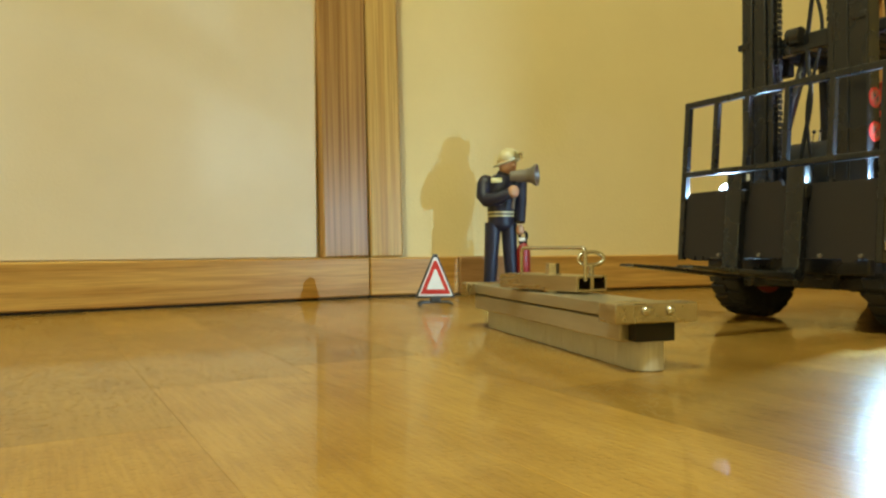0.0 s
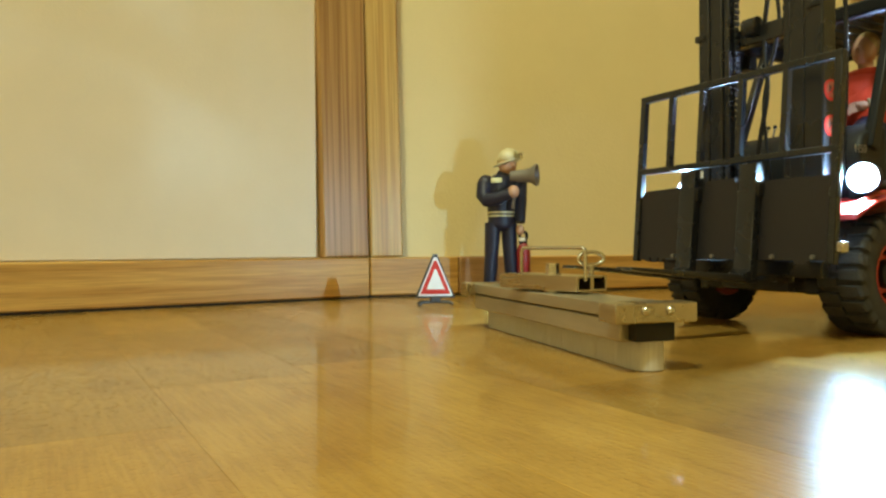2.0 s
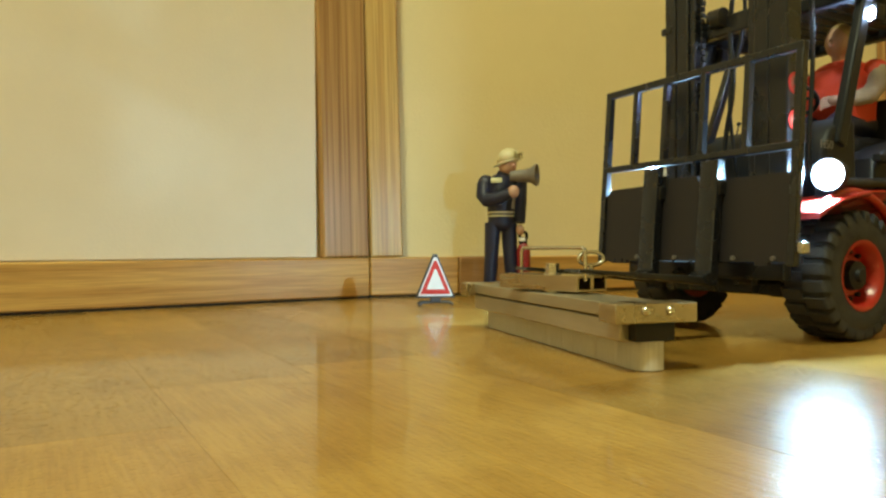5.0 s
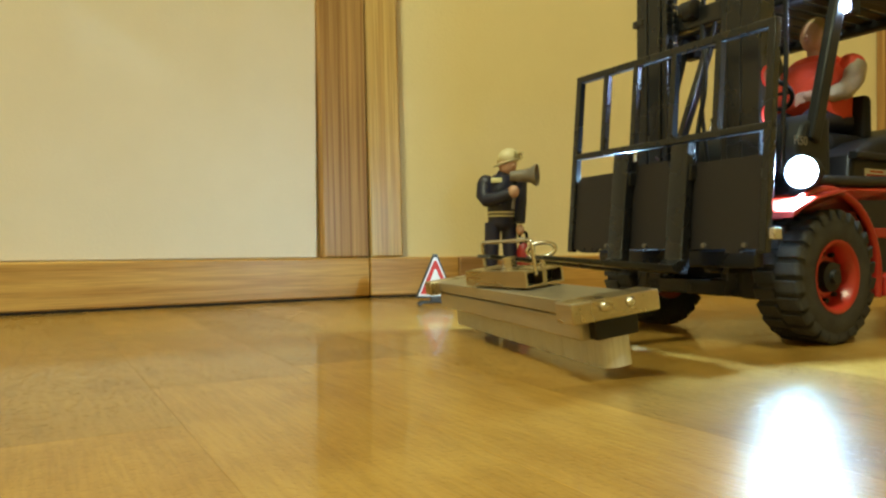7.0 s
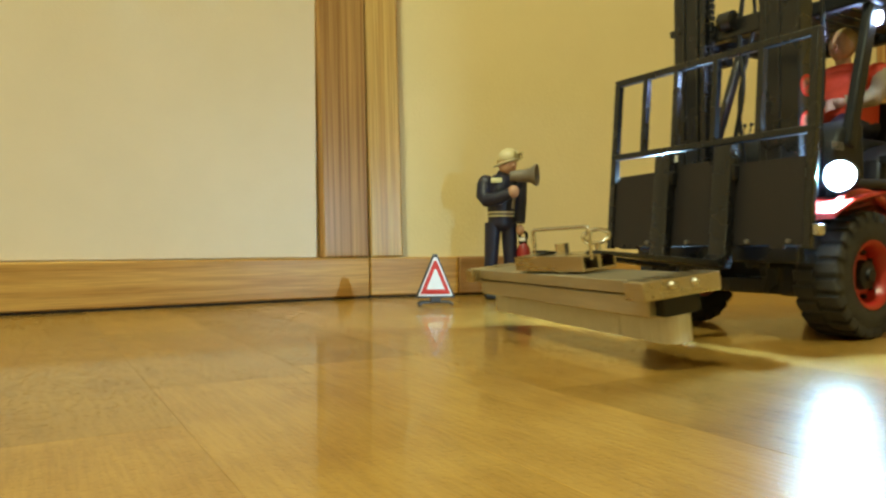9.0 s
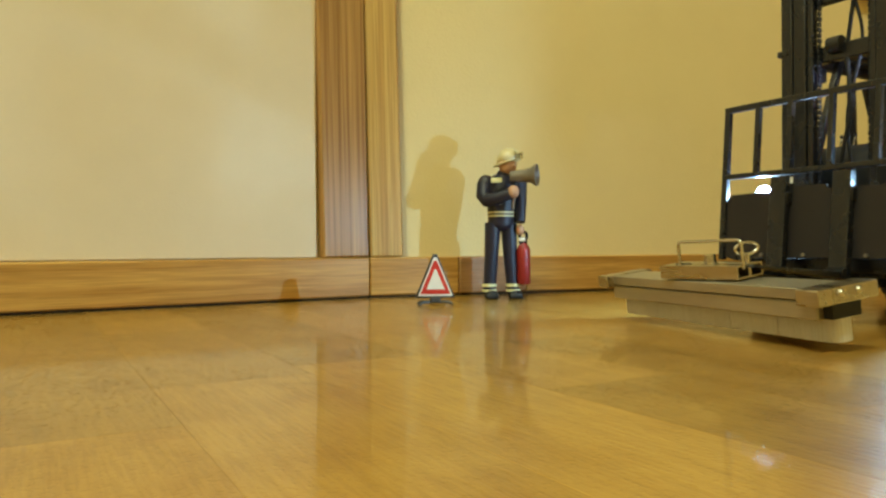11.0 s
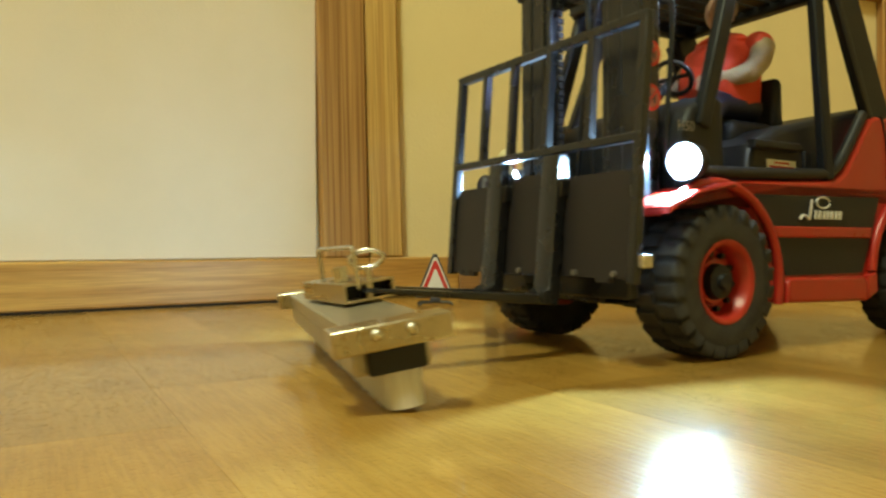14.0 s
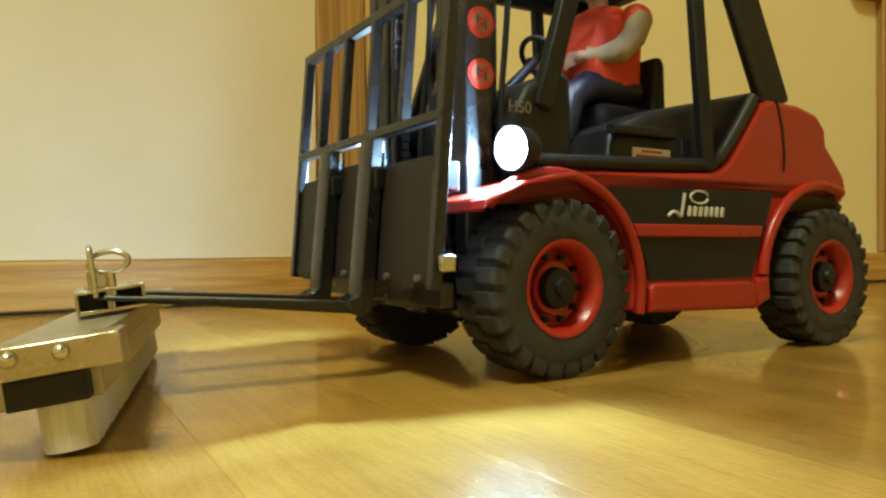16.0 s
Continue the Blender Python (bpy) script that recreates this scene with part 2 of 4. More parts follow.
def tube(points, r, n=8, closed=False):
    """A round wire along points."""
    bm = bmesh.new()
    pts = [Vector(p) for p in points]
    k = len(pts)
    rings, u = [], None
    for i, p in enumerate(pts):
        a = pts[(i - 1) % k] if closed or i else p
        b = pts[(i + 1) % k] if closed or i < k - 1 else p
        d = (b - a).normalized()
        u = d.orthogonal().normalized() if u is None else (u - d * u.dot(d)).normalized()
        w = d.cross(u)
        rad = r[i] if isinstance(r, (list, tuple)) else r
        rings.append([bm.verts.new(p + (u * math.cos(2 * math.pi * j / n) + w * math.sin(2 * math.pi * j / n)) * rad) for j in range(n)])
    for i in range(k if closed else k - 1):
        p, q = rings[i], rings[(i + 1) % k]
        for j in range(n):
            bm.faces.new((p[j], p[(j + 1) % n], q[(j + 1) % n], q[j]))
    if not closed:
        bm.faces.new(rings[0][::-1])
        bm.faces.new(rings[-1])
    for f in bm.faces:
        f.smooth = True
    bmesh.ops.recalc_face_normals(bm, faces=bm.faces)
    return bm


def prism(outline, y0, y1, bev=0.0, y_of=None):
    """An outline of (x, z) pairs drawn out along y."""
    bm = bmesh.new()
    a = [bm.verts.new((x, y0, z)) for x, z in outline]
    f = bm.faces.new(a)
    out = bmesh.ops.extrude_face_region(bm, geom=[f])
    for v in out["geom"]:
        if isinstance(v, bmesh.types.BMVert):
            v.co.y = y1
    bmesh.ops.recalc_face_normals(bm, faces=bm.faces)
    if bev:
        rim = [e for e in bm.edges if abs(e.verts[0].co.y - e.verts[1].co.y) < 1e-7]
        bmesh.ops.bevel(bm, geom=rim, offset=bev, segments=3, profile=0.5, affect="EDGES")
    bm.normal_update()
    for f in bm.faces:
        f.smooth = abs(f.normal.y) < 0.999
    return bm


def arc(cx, cz, r, a0, a1, n=14):
    return [(cx + r * math.cos(radians(a0 + (a1 - a0) * i / n)), cz + r * math.sin(radians(a0 + (a1 - a0) * i / n))) for i in range(n + 1)]


def rounded(points, r, n=5):
    """Rounds the corners of a line of 3D points."""
    pts = [Vector(p) for p in points]
    out = [pts[0]]
    for a, b, c in zip(pts, pts[1:], pts[2:]):
        p, q = b + (a - b).normalized() * r, b + (c - b).normalized() * r
        for i in range(n + 1):
            s = i / n
            out.append(p * (1 - s) ** 2 + b * 2 * s * (1 - s) + q * s * s)
    return out + [pts[-1]]


def mesh_of(name, pieces):
    """One mesh from (bmesh, material) pairs."""
    me = bpy.data.meshes.new(name)
    total, mats = bmesh.new(), []
    for bm, mat in pieces:
        if mat not in mats:
            mats.append(mat)
        k = mats.index(mat)
        for f in bm.faces:
            f.material_index = k
        tmp = bpy.data.meshes.new("tmp")
        bm.to_mesh(tmp)
        bm.free()
        total.from_mesh(tmp)
        bpy.data.meshes.remove(tmp)
    total.to_mesh(me)
    total.free()
    for mat in mats:
        me.materials.append(mat)
    smooth = [f.use_smooth for f in me.polygons]
    me.set_sharp_from_angle(angle=radians(46))
    me.polygons.foreach_set("use_smooth", smooth)
    return me


def part(name, bm, mat, parent, label=""):
    ob = new(name, mesh_of(name, bm if isinstance(bm, list) else [(bm, mat)]))
    ob.parent = parent
    return tagged(ob, label)


def thing(name, label, category, m=None, group="", bm=None, mat=None):
    data = mesh_of(name, bm if isinstance(bm, list) else [(bm, mat)]) if bm else None
    ob = new(name, data)
    if m is not None:
        ob.matrix_world = m
    return tagged(ob, label, category, group)


def setting(name, bm, mat, label="", m=None, category=""):
    ob = new(name, mesh_of(name, bm if isinstance(bm, list) else [(bm, mat)]))
    if m is not None:
        ob.matrix_world = m
    return tagged(ob, label, category, kind="structure")


def text_mesh(body, size, depth):
    cu = bpy.data.curves.new("lettering", "FONT")
    cu.body, cu.size, cu.extrude, cu.align_x, cu.align_y = body, size, depth, "CENTER", "CENTER"
    tmp = bpy.data.objects.new("lettering", cu)
    scene.collection.objects.link(tmp)
    me = bpy.data.meshes.new_from_object(tmp.evaluated_get(bpy.context.evaluated_depsgraph_get()))
    bpy.data.objects.remove(tmp)
    bm = bmesh.new()
    bm.from_mesh(me)
    return bm


# ---- the room ----
CORNER_A, JOINT, CORNER_C = (-1.35, -0.300), (-0.0579, 0.566), (1.40, 1.1477)


def along(a, b):
    """The pose whose x runs from a to b on the floor; y points behind the wall."""
    return pose(a[0], a[1], 0, 0, 0, math.degrees(math.atan2(b[1] - a[1], b[0] - a[0]))), math.dist(a, b)


def build_room():
    base = setting("floor", span((-2.4, -2.6, -0.05), (2.4, 2.2, -0.0006), 0), PARQUET_FAR, "lacquered oak parquet floor with narrow strips")
    m, n = along(CORNER_A, JOINT)
    setting("wall_west", span((-1, 0.009, 0), (n, 0.11, 2.4), 0), WALL, "cream wallpapered wall", m)
    setting("door_panel", span((-1, 0.0055, 0.0325), (n - 0.0425, 0.0088, 2.1), 0.001), PANEL, "flat off-white panel set above the skirting", m)
    # A solid dark strip takes the place of the shade below the board.
    setting("skirting_gap", span((-1, 0.0012, -0.0004), (n - 0.001, 0.0088, 0.0022), 0), GAP_SHADE, "dark strip painted as the shade under the skirting board", m)
    setting("baseboard_1", span((-1, -0.0005, 0.0018), (n - 0.0003, 0.0088, 0.0322), 0.0013), PINE, "oiled pine skirting board with long grain", m)
    setting("trim_1", span((0.0, -0.0002, 0), (0.0395, 0.0086, 2.2), 0.0016), PINE_UP, "reddish pine upright trim board",
                   m @ pose(n - 0.0398, 0, 0.0322) @ pose(0, 0, 0, 0, -1.0, 0))
    m, n = along(JOINT, CORNER_C)
    setting("baseboard_2", span((0.0004, 0.0002, 0.0018), (0.0768, 0.0085, 0.0322), 0.0013), PINE, "pale pine skirting board", m)
    setting("trim_2", span((0.0, 0.0003, 0), (0.0275, 0.0084, 2.2), 0.0016), PINE_PALE, "pale pine upright trim board",
            m @ pose(0.0008, 0, 0.0322) @ pose(0, 0, 0, 0, -1.3, 0))
    setting("wall_east", span((0, 0.0087, 0), (n + 0.2, 0.11, 2.4), 0), WALL, "cream wallpapered wall", m)
    # Dark strip painted as the shade below the east boards.
    setting("skirting_gap", span((0.0, 0.0015, -0.0004), (n, 0.0085, 0.0022), 0), GAP_SHADE, "dark strip painted as the shade under the skirting board", m)
    setting("baseboard_4", span((0.0771, -0.0004, 0.0018), (0.1395, 0.0085, 0.0324), 0.0013), PINE_DARK, "short brown pine skirting board", m)
    setting("baseboard_3", span((0.1399, 0.0002, 0.0018), (n, 0.0085, 0.0322), 0.0013), PINE, "oiled pine skirting board", m)
    setting("trim_3", span((0.5815, -0.001, 0.0324), (0.621, 0.0086, 2.2), 0.0016), PINE_UP, "pine upright trim board", m)
    setting("trim_4", span((0.5400, -0.0005, 0.308), (0.5810, 0.0086, 0.345), 0.0016), PINE, "short pine rail on the wall", m)
    # the rest of the closed room
    setting("wall_south", span((-2.4, -2.7, 0), (2.4, -2.6, 2.4), 0), WALL, "cream wallpapered wall behind the viewer")
    setting("wall_side", span((1.9, -2.6, 0), (2.0, 2.2, 2.4), 0), WALL, "cream wallpapered side wall")
    setting("wall_far_side", span((-2.5, -2.6, 0), (-2.4, 2.2, 2.4), 0), WALL, "cream wallpapered side wall")
    setting("wall_back", span((-2.4, 2.2, 0), (2.0, 2.3, 2.4), 0), WALL, "cream wallpapered wall")
    setting("ceiling", span((-2.5, -2.7, 2.4), (2.1, 2.3, 2.5), 0), CEILING, "white painted ceiling")
    lamp = thing("ceiling_lamp", "round opal glass ceiling lamp glowing warm", "ceiling lamp", pose(-0.55, -0.75, 2.4))
    part("base", lathe([(0, 0), (0, 0.24), (-0.02, 0.24), (-0.02, 0)], 40), WHITE, lamp)
    part("shade", lathe([(-0.021, 0), (-0.021, 0.23), (-0.06, 0.21), (-0.09, 0.14), (-0.1, 0)], 40), LAMP_GLASS, lamp, "opal glass shade")
    return base


FLOOR = build_room()


# ---- forklift truck: x ahead, y to its left, z up; origin on the floor under the front axle ----
WHEEL_R = 0.0274
FRONT_X, REAR_X = -0.0035, -0.1430


LUG_MESHES = {}


def build_wheel(truck, x, side, width):
    """A wheel whose axle runs along y; the outer face looks to the given side."""
    w, r = width / 2, WHEEL_R
    o = side * w
    rim = part("wheel", [(lathe([(-o, 0), (-o, 0.0138), (o * 0.5, 0.0134), (o * 0.93, 0.0141), (o * 0.99, 0.0150), (o * 1.0, 0.0143), (o * 0.9, 0.0129),
                                 (o * 0.25, 0.0116), (o * 0.18, 0.0085), (o * 0.45, 0.0080), (o * 0.45, 0)], 36, (0, 0, 0), (0, 1, 0)), RED)], None, truck, "red wheel rim")
    tread = 0.0274 / 0.0266
    rim.matrix_basis = Matrix.Translation((x, side * (0.0535 - w), WHEEL_R))
    prof = [(-0.93, 0.0138), (-1.0, 0.0158), (-0.99, 0.0215), (-0.90, 0.0244), (-0.80, 0.0251), (0.80, 0.0251), (0.90, 0.0244), (0.99, 0.0215), (1.0, 0.0158), (0.93, 0.0138)]
    part("tyre", lathe([(a * w, b * tread) for a, b in prof], 44, (0, 0, 0), (0, 1, 0), closed=True), RUBBER, rim, "black rubber tyre")
    lugs = 24
    for s in (1, -1):
        key = (round(w, 4), s)
        if key not in LUG_MESHES:
            block = prism([(0.03 * w, 0.0246), (0.03 * w, 0.0272), (0.88 * w, 0.0273), (0.98 * w, 0.0266), (1.015 * w, 0.0252), (1.01 * w, 0.0222), (0.90 * w, 0.0242)], -0.0024, 0.0024)
            bmesh.ops.transform(block, matrix=Matrix(((0, 1, 0, 0), (s, 0.18, 0, 0), (0, 0, 1, 0), (0, 0, 0, 1))), verts=block.verts)
            bmesh.ops.bevel(block, geom=block.edges[:], offset=0.0003, segments=1, affect="EDGES")
            bmesh.ops.recalc_face_normals(block, faces=block.faces)
            for f in block.faces:
                f.smooth = False
            LUG_MESHES[key] = mesh_of("lug", [(block, RUBBER)])
        for i in range(lugs):
            lug = new("lug", LUG_MESHES[key])
            lug.parent = rim
            lug.matrix_basis = Matrix.Rotation(2 * math.pi * (i + (0.25 if s > 0 else -0.25)) / lugs, 4, "Y")
    part("hub", lathe([(o * 0.3, 0), (o * 0.3, 0.0068), (o * 0.75, 0.0060), (o * 0.8, 0.0030), (o * 0.95, 0.0026), (o * 0.95, 0)], 24, (0, 0, 0), (0, 1, 0)), BLACK, rim, "black hub")
    for i in range(10):
        a = 2 * math.pi * i / 10
        c = Vector((0.0100 * math.cos(a), 0, 0.0100 * math.sin(a)))
        part("nut", rod(c + Vector((0, o * 0.28, 0)), c + Vector((0, o * 0.47, 0)), 0.0011, n=6), BLACK, rim)
    return rim


def build_truck():
    truck = thing("forklift_truck", "red and black model forklift truck with lit headlights", "forklift")
    # red shell with wheel arches
    outline = [(0.0262, 0.0515), (0.0255, 0.0540), (0.0130, 0.0595), (-0.002, 0.0625), (-0.02, 0.0645), (-0.05, 0.0656), (-0.0760, 0.0668), (-0.0820, 0.0680), (-0.0868, 0.0708),
               (-0.0905, 0.0745), (-0.0975, 0.0830), (-0.1065, 0.0945), (-0.112, 0.0965), (-0.130, 0.0962), (-0.1430, 0.0935), (-0.1490, 0.0880), (-0.1495, 0.0815),
               (-0.1560, 0.0755), (-0.1625, 0.0690), (-0.1640, 0.0640), (-0.1615, 0.0585)]
    outline += arc(REAR_X, 0.0265, 0.0360, 118, 12, 16)
    outline += [(-0.1030, 0.0180), (-0.0985, 0.0166), (-0.0440, 0.0180), (-0.0370, 0.0185)]
    outline += arc(FRONT_X, 0.0265, 0.0345, 190, 44, 18)
    part("body", prism(outline, -0.0475, 0.0475, 0.0022), RED, truck, "red shell with wheel arches and counterweight")
    # Added black arch that keeps the gap over the rear wheels dark.
    filler_outline = arc(REAR_X, 0.0265, 0.0366, 125, 8, 16) + arc(REAR_X, 0.0265, 0.0338, 8, 125, 16)
    part("wheel_housing", prism(filler_outline, -0.0455, 0.0455), BLACK, truck, "black filler added to darken the gap over the rear wheels")
    for s in (1, -1):
        y = s * 0.0478
        dark = [(-0.0445, 0.0285), (-0.0425, 0.036), (-0.0375, 0.0450), (-0.0300, 0.0535), (-0.0205, 0.0592), (-0.1120, 0.0607), (-0.1060, 0.0450), (-0.0985, 0.0285)]
        part("side_panel", prism(dark, y - s * 0.001, y + s * 0.0006, 0.0), BLACK, truck, "black side panel")
        part("trim_strip", prism([(-0.0375, 0.0432), (-0.0360, 0.0475), (-0.1040, 0.0476), (-0.1025, 0.0431)], y - s * 0.001, y + s * 0.0020, 0.0007), RED, truck, "red trim strip")
        part("sill", prism([(-0.0430, 0.0180), (-0.0430, 0.0260), (-0.0450, 0.0278), (-0.0965, 0.0272), (-0.0985, 0.0250), (-0.0985, 0.0166)], y - s * 0.002, y + s * 0.0030, 0.0014), RED, truck, "red side sill")
        part("sill_end", prism([(-0.0992, 0.0168), (-0.0992, 0.0272), (-0.1065, 0.0290), (-0.1075, 0.0200)], y - s * 0.002, y + s * 0.0028, 0.0012), RED, truck)
        lip = [(x, y + s * 0.0010, z) for x, z in arc(FRONT_X, 0.0265, 0.0362, 194, 46, 26)]
        part("wheel_arch", tube(lip, 0.0019, 8), RED, truck)
        lip = [(x, y + s * 0.0008, z) for x, z in arc(REAR_X, 0.0265, 0.0380, 112, 4, 24)]
        part("wheel_arch", tube(lip, 0.0022, 8), RED, truck)
        part("mudguard", prism([(0.0265, 0.0508), (0.0262, 0.0532), (0.0135, 0.0590), (0.0000, 0.0620), (-0.0080, 0.0628), (-0.0080, 0.0602), (0.0060, 0.0590), (0.0180, 0.0545)],
                               s * 0.028, s * 0.0545, 0.0012), RED, truck, "red front mudguard")
        part("seam", prism([(-0.1150, 0.0965), (-0.1160, 0.0965), (-0.1196, 0.0860), (-0.1207, 0.0760), (-0.1203, 0.0690), (-0.1195, 0.0690), (-0.1198, 0.0760), (-0.1186, 0.0860)], y - s * 0.001, y + s * 0.0002), BLACK, truck)
        # headlight on a black bracket
        lamp = part("headlight", [(lathe([(-0.006, 0), (-0.006, 0.0035), (-0.002, 0.0062), (0.0042, 0.0070), (0.0042, 0.0065), (-0.0005, 0.0056), (-0.0005, 0)], 24,
                                         (0.0095, s * 0.0480, 0.0694), (1, s * 0.16, -0.07)), BLACK)], None, truck, "black round headlight housing")
        part("bulb", ball((0.0131, s * 0.0486, 0.0690), (0.0005, 0.0018, 0.0018), 18, Matrix.Rotation(s * 0.16, 3, "Z") @ Matrix.Rotation(0.65, 3, "Y")), LED, lamp, "glowing cold white bulb")
        part("reflector", lathe([(0.0001, 0.0010), (0.0001, 0.0056), (0.0034, 0.0062)], 24, (0.0095, s * 0.0480, 0.0694), (1, s * 0.16, -0.07)), LAMP_BOWL, lamp, "bright reflector bowl")
        part("headlight_bracket", span((0.0010, s * 0.038, 0.0600), (0.0060, s * 0.046, 0.0700), 0.0006), BLACK, truck)
        # roof lamp
        lamp = part("work_lamp", [(span((-0.0330, s * 0.0375, 0.1395), (-0.0262, s * 0.0460, 0.1475), 0.0008), BLACK)], None, truck, "black work lamp under the guard")
        if s > 0:
            part("bulb", ball((-0.0258, s * 0.0420, 0.1432), (0.0020, 0.0034, 0.0034), 16), LED_SMALL, lamp, "glowing cold white bulb")
        # posts of the overhead guard
        part("front_post", beam((-0.0023, s * 0.0430, 0.0830), (-0.0240, s * 0.0420, 0.1500), 0.0045, 0.0068, 0.001), BLACK, truck, "black sloping guard post")
        part("middle_post", beam((-0.0771, s * 0.0455, 0.0670), (-0.0708, s * 0.0440, 0.1500), 0.0045, 0.0052, 0.001), BLACK, truck, "slim black guard post")
        part("rear_post", beam((-0.1213, s * 0.0425, 0.0945), (-0.0932, s * 0.0420, 0.1510), 0.0050, 0.0160, 0.0015), BLACK, truck, "broad black guard post")
        part("post_edge", beam((-0.1100, s * 0.0450, 0.0950), (-0.0860, s * 0.0440, 0.1450), 0.0030, 0.0035, 0.0008), GREY, truck)
        part("guard_beam", beam((-0.0190, s * 0.0425, 0.1520), (-0.0990, s * 0.0425, 0.1530), 0.0060, 0.0075, 0.0015), BLACK, truck, "black roof side beam")
        rim = [(0.0080, 0.0662), (-0.0500, 0.0682), (-0.0750, 0.0694), (-0.0805, 0.0704), (-0.0848, 0.0728), (-0.0885, 0.0768), (-0.0955, 0.0852), (-0.1045, 0.0968)]
        part("tub_rim", tube([(x, s * 0.0452, z) for x, z in rim], 0.0024, 10), GREY, truck, "dark grey rounded rim of the cab tub")
    # roof grid
    for i in range(10):
        y = -0.0365 + 0.0083 * i
        part("guard_bar", beam((-0.0180, y, 0.1545), (-0.0980, y, 0.1545), 0.0060, 0.0016, 0.0004), BLACK, truck)
    for x, w in ((-0.0345, 0.0110), (-0.0560, 0.0022), (-0.0765, 0.0050)):
        part("guard_crossbar", span((x - w / 2, -0.0400, 0.1556), (x + w / 2, 0.0400, 0.1580), 0.0005), BLACK, truck)
    part("guard_front", span((-0.0225, -0.044, 0.1490), (-0.0165, 0.044, 0.1560), 0.0012), BLACK, truck)
    part("guard_back", span((-0.1020, -0.044, 0.1500), (-0.0950, 0.044, 0.1570), 0.0012), BLACK, truck)
    # chassis, cowl, engine cover
    part("chassis", [(prism([(0.0100, 0.0215), (0.0100, 0.0600), (-0.0300, 0.0640), (-0.1500, 0.0640), (-0.1500, 0.0300), (-0.1280, 0.0160), (-0.0250, 0.0160), (-0.0100, 0.0205)], -0.0270, 0.0270, 0.001), BLACK),
                     (span((-0.0050, -0.0300, 0.0180), (0.0040, 0.0300, 0.0330), 0.001), BLACK), (span((-0.1440, -0.0330, 0.0200), (-0.1350, 0.0330, 0.0320), 0.001), BLACK)], None, truck, "black chassis and axles")
    part("front_cowl", prism([(0.0030, 0.0600), (0.0085, 0.0800), (0.0030, 0.0900), (-0.0110, 0.0965), (-0.0150, 0.0940), (-0.0160, 0.0620)], -0.0435, 0.0435, 0.0025), BLACK, truck, "black front cowl")
    part("engine_cover", prism([(-0.0330, 0.0640), (-0.0360, 0.0800), (-0.0540, 0.0880), (-0.1150, 0.1015), (-0.1150, 0.0640)], -0.0400, 0.0400, 0.0030), GREY, truck, "dark grey engine cover")
    part("cover_lid", prism([(-0.0330, 0.0780), (-0.0330, 0.0812), (-0.0620, 0.0815), (-0.0640, 0.0780)], 0.0395, 0.0440, 0.0010), BLACK, truck)
    part("vent", span((-0.0690, 0.0398, 0.0700), (-0.0740, 0.0412, 0.0790), 0.0005), BLACK, truck)
    seat = part("seat", [(span((-0.0460, -0.0090, 0.0800), (-0.0795, 0.0240, 0.0935), 0.003), BLACK)], None, truck, "black driver's seat")
    part("backrest", prism([(-0.0715, 0.0870), (-0.0737, 0.1050), (-0.0745, 0.1110), (-0.0760, 0.1135), (-0.0780, 0.1135), (-0.0797, 0.1105), (-0.0805, 0.0860)], -0.0095, 0.0250, 0.0028), BLACK, seat)
    ring = [Vector((-0.0333 + 0.0045 * math.cos(a), 0.0040 + 0.0090 * math.sin(a), 0.1124 + 0.0062 * math.cos(a))) for a in [2 * math.pi * i / 28 for i in range(28)]]
    wheel = part("steering_wheel", tube(ring, 0.0011, 8, True), BLACK, truck, "black steering wheel")
    part("column", rod((-0.0333, 0.0040, 0.1124), (-0.0100, 0.0040, 0.0900), 0.0016, 0.0025, 12), BLACK, wheel)
    part("spoke", beam((-0.0333, -0.0048, 0.1124), (-0.0333, 0.0128, 0.1124), 0.0012, 0.0016, 0.0003), BLACK, wheel)
    for i in range(3):
        part("lever", [(rod((-0.0180, -0.0140 - 0.004 * i, 0.0940), (-0.0210, -0.0140 - 0.004 * i, 0.1030), 0.0005, n=8), STEEL), (ball((-0.0211, -0.0140 - 0.004 * i, 0.1035), (0.0011,) * 3, 10), BLACK)], None, truck)
    # print: warning label, silver mark as plain shapes, model figures
    lab = part("warning_label", span((-0.0450, 0.0399, 0.0690), (-0.0640, 0.0404, 0.0745), 0), WHITE, truck, "small white warning label with red lines")
    for z, w in ((0.0733, 0.010), (0.0716, 0.016), (0.0702, 0.016)):
        part("print_bar", span((-0.0545 - w / 2, 0.0404, z - 0.0004), (-0.0545 + w / 2, 0.0406, z + 0.0004), 0), RED_WARN, lab)
    wave = [(-0.0530 - 0.0060 * u, 0.0489, 0.0504 + 0.0016 * math.sin(math.pi * u)) for u in [i / 8 for i in range(9)]]
    mark = part("silver_mark", tube(wave, 0.0006, 6), SILVER_PRINT, truck, "flowing silver mark")
    loop = [(-0.0690 - 0.0046 * math.cos(a), 0.0489, 0.0573 + 0.0022 * math.sin(a)) for a in [2 * math.pi * (0.04 + 0.92 * i / 24) for i in range(25)]]
    part("loop", tube(loop, 0.00042, 6), SILVER_PRINT, mark)
    part("stroke", beam((-0.0596, 0.0489, 0.0502), (-0.0614, 0.0489, 0.0585), 0.0006, 0.0013, 0.0002), SILVER_PRINT, mark)
    for i in range(7):
        x = -0.0634 - 0.0029 * i
        part("bar", beam((x, 0.0489, 0.0505), (x - 0.0009, 0.0489, 0.0540), 0.0006, 0.0017, 0.0002), SILVER_PRINT, mark)
    fig = text_mesh("H50", 0.0052, 0.0001)
    bmesh.ops.transform(fig, matrix=pose(0.0062, 0.0437, 0.0826, 90, 0, 180), verts=fig.verts)
    part("model_figures", fig, HORN, truck, "grey printed model figures")
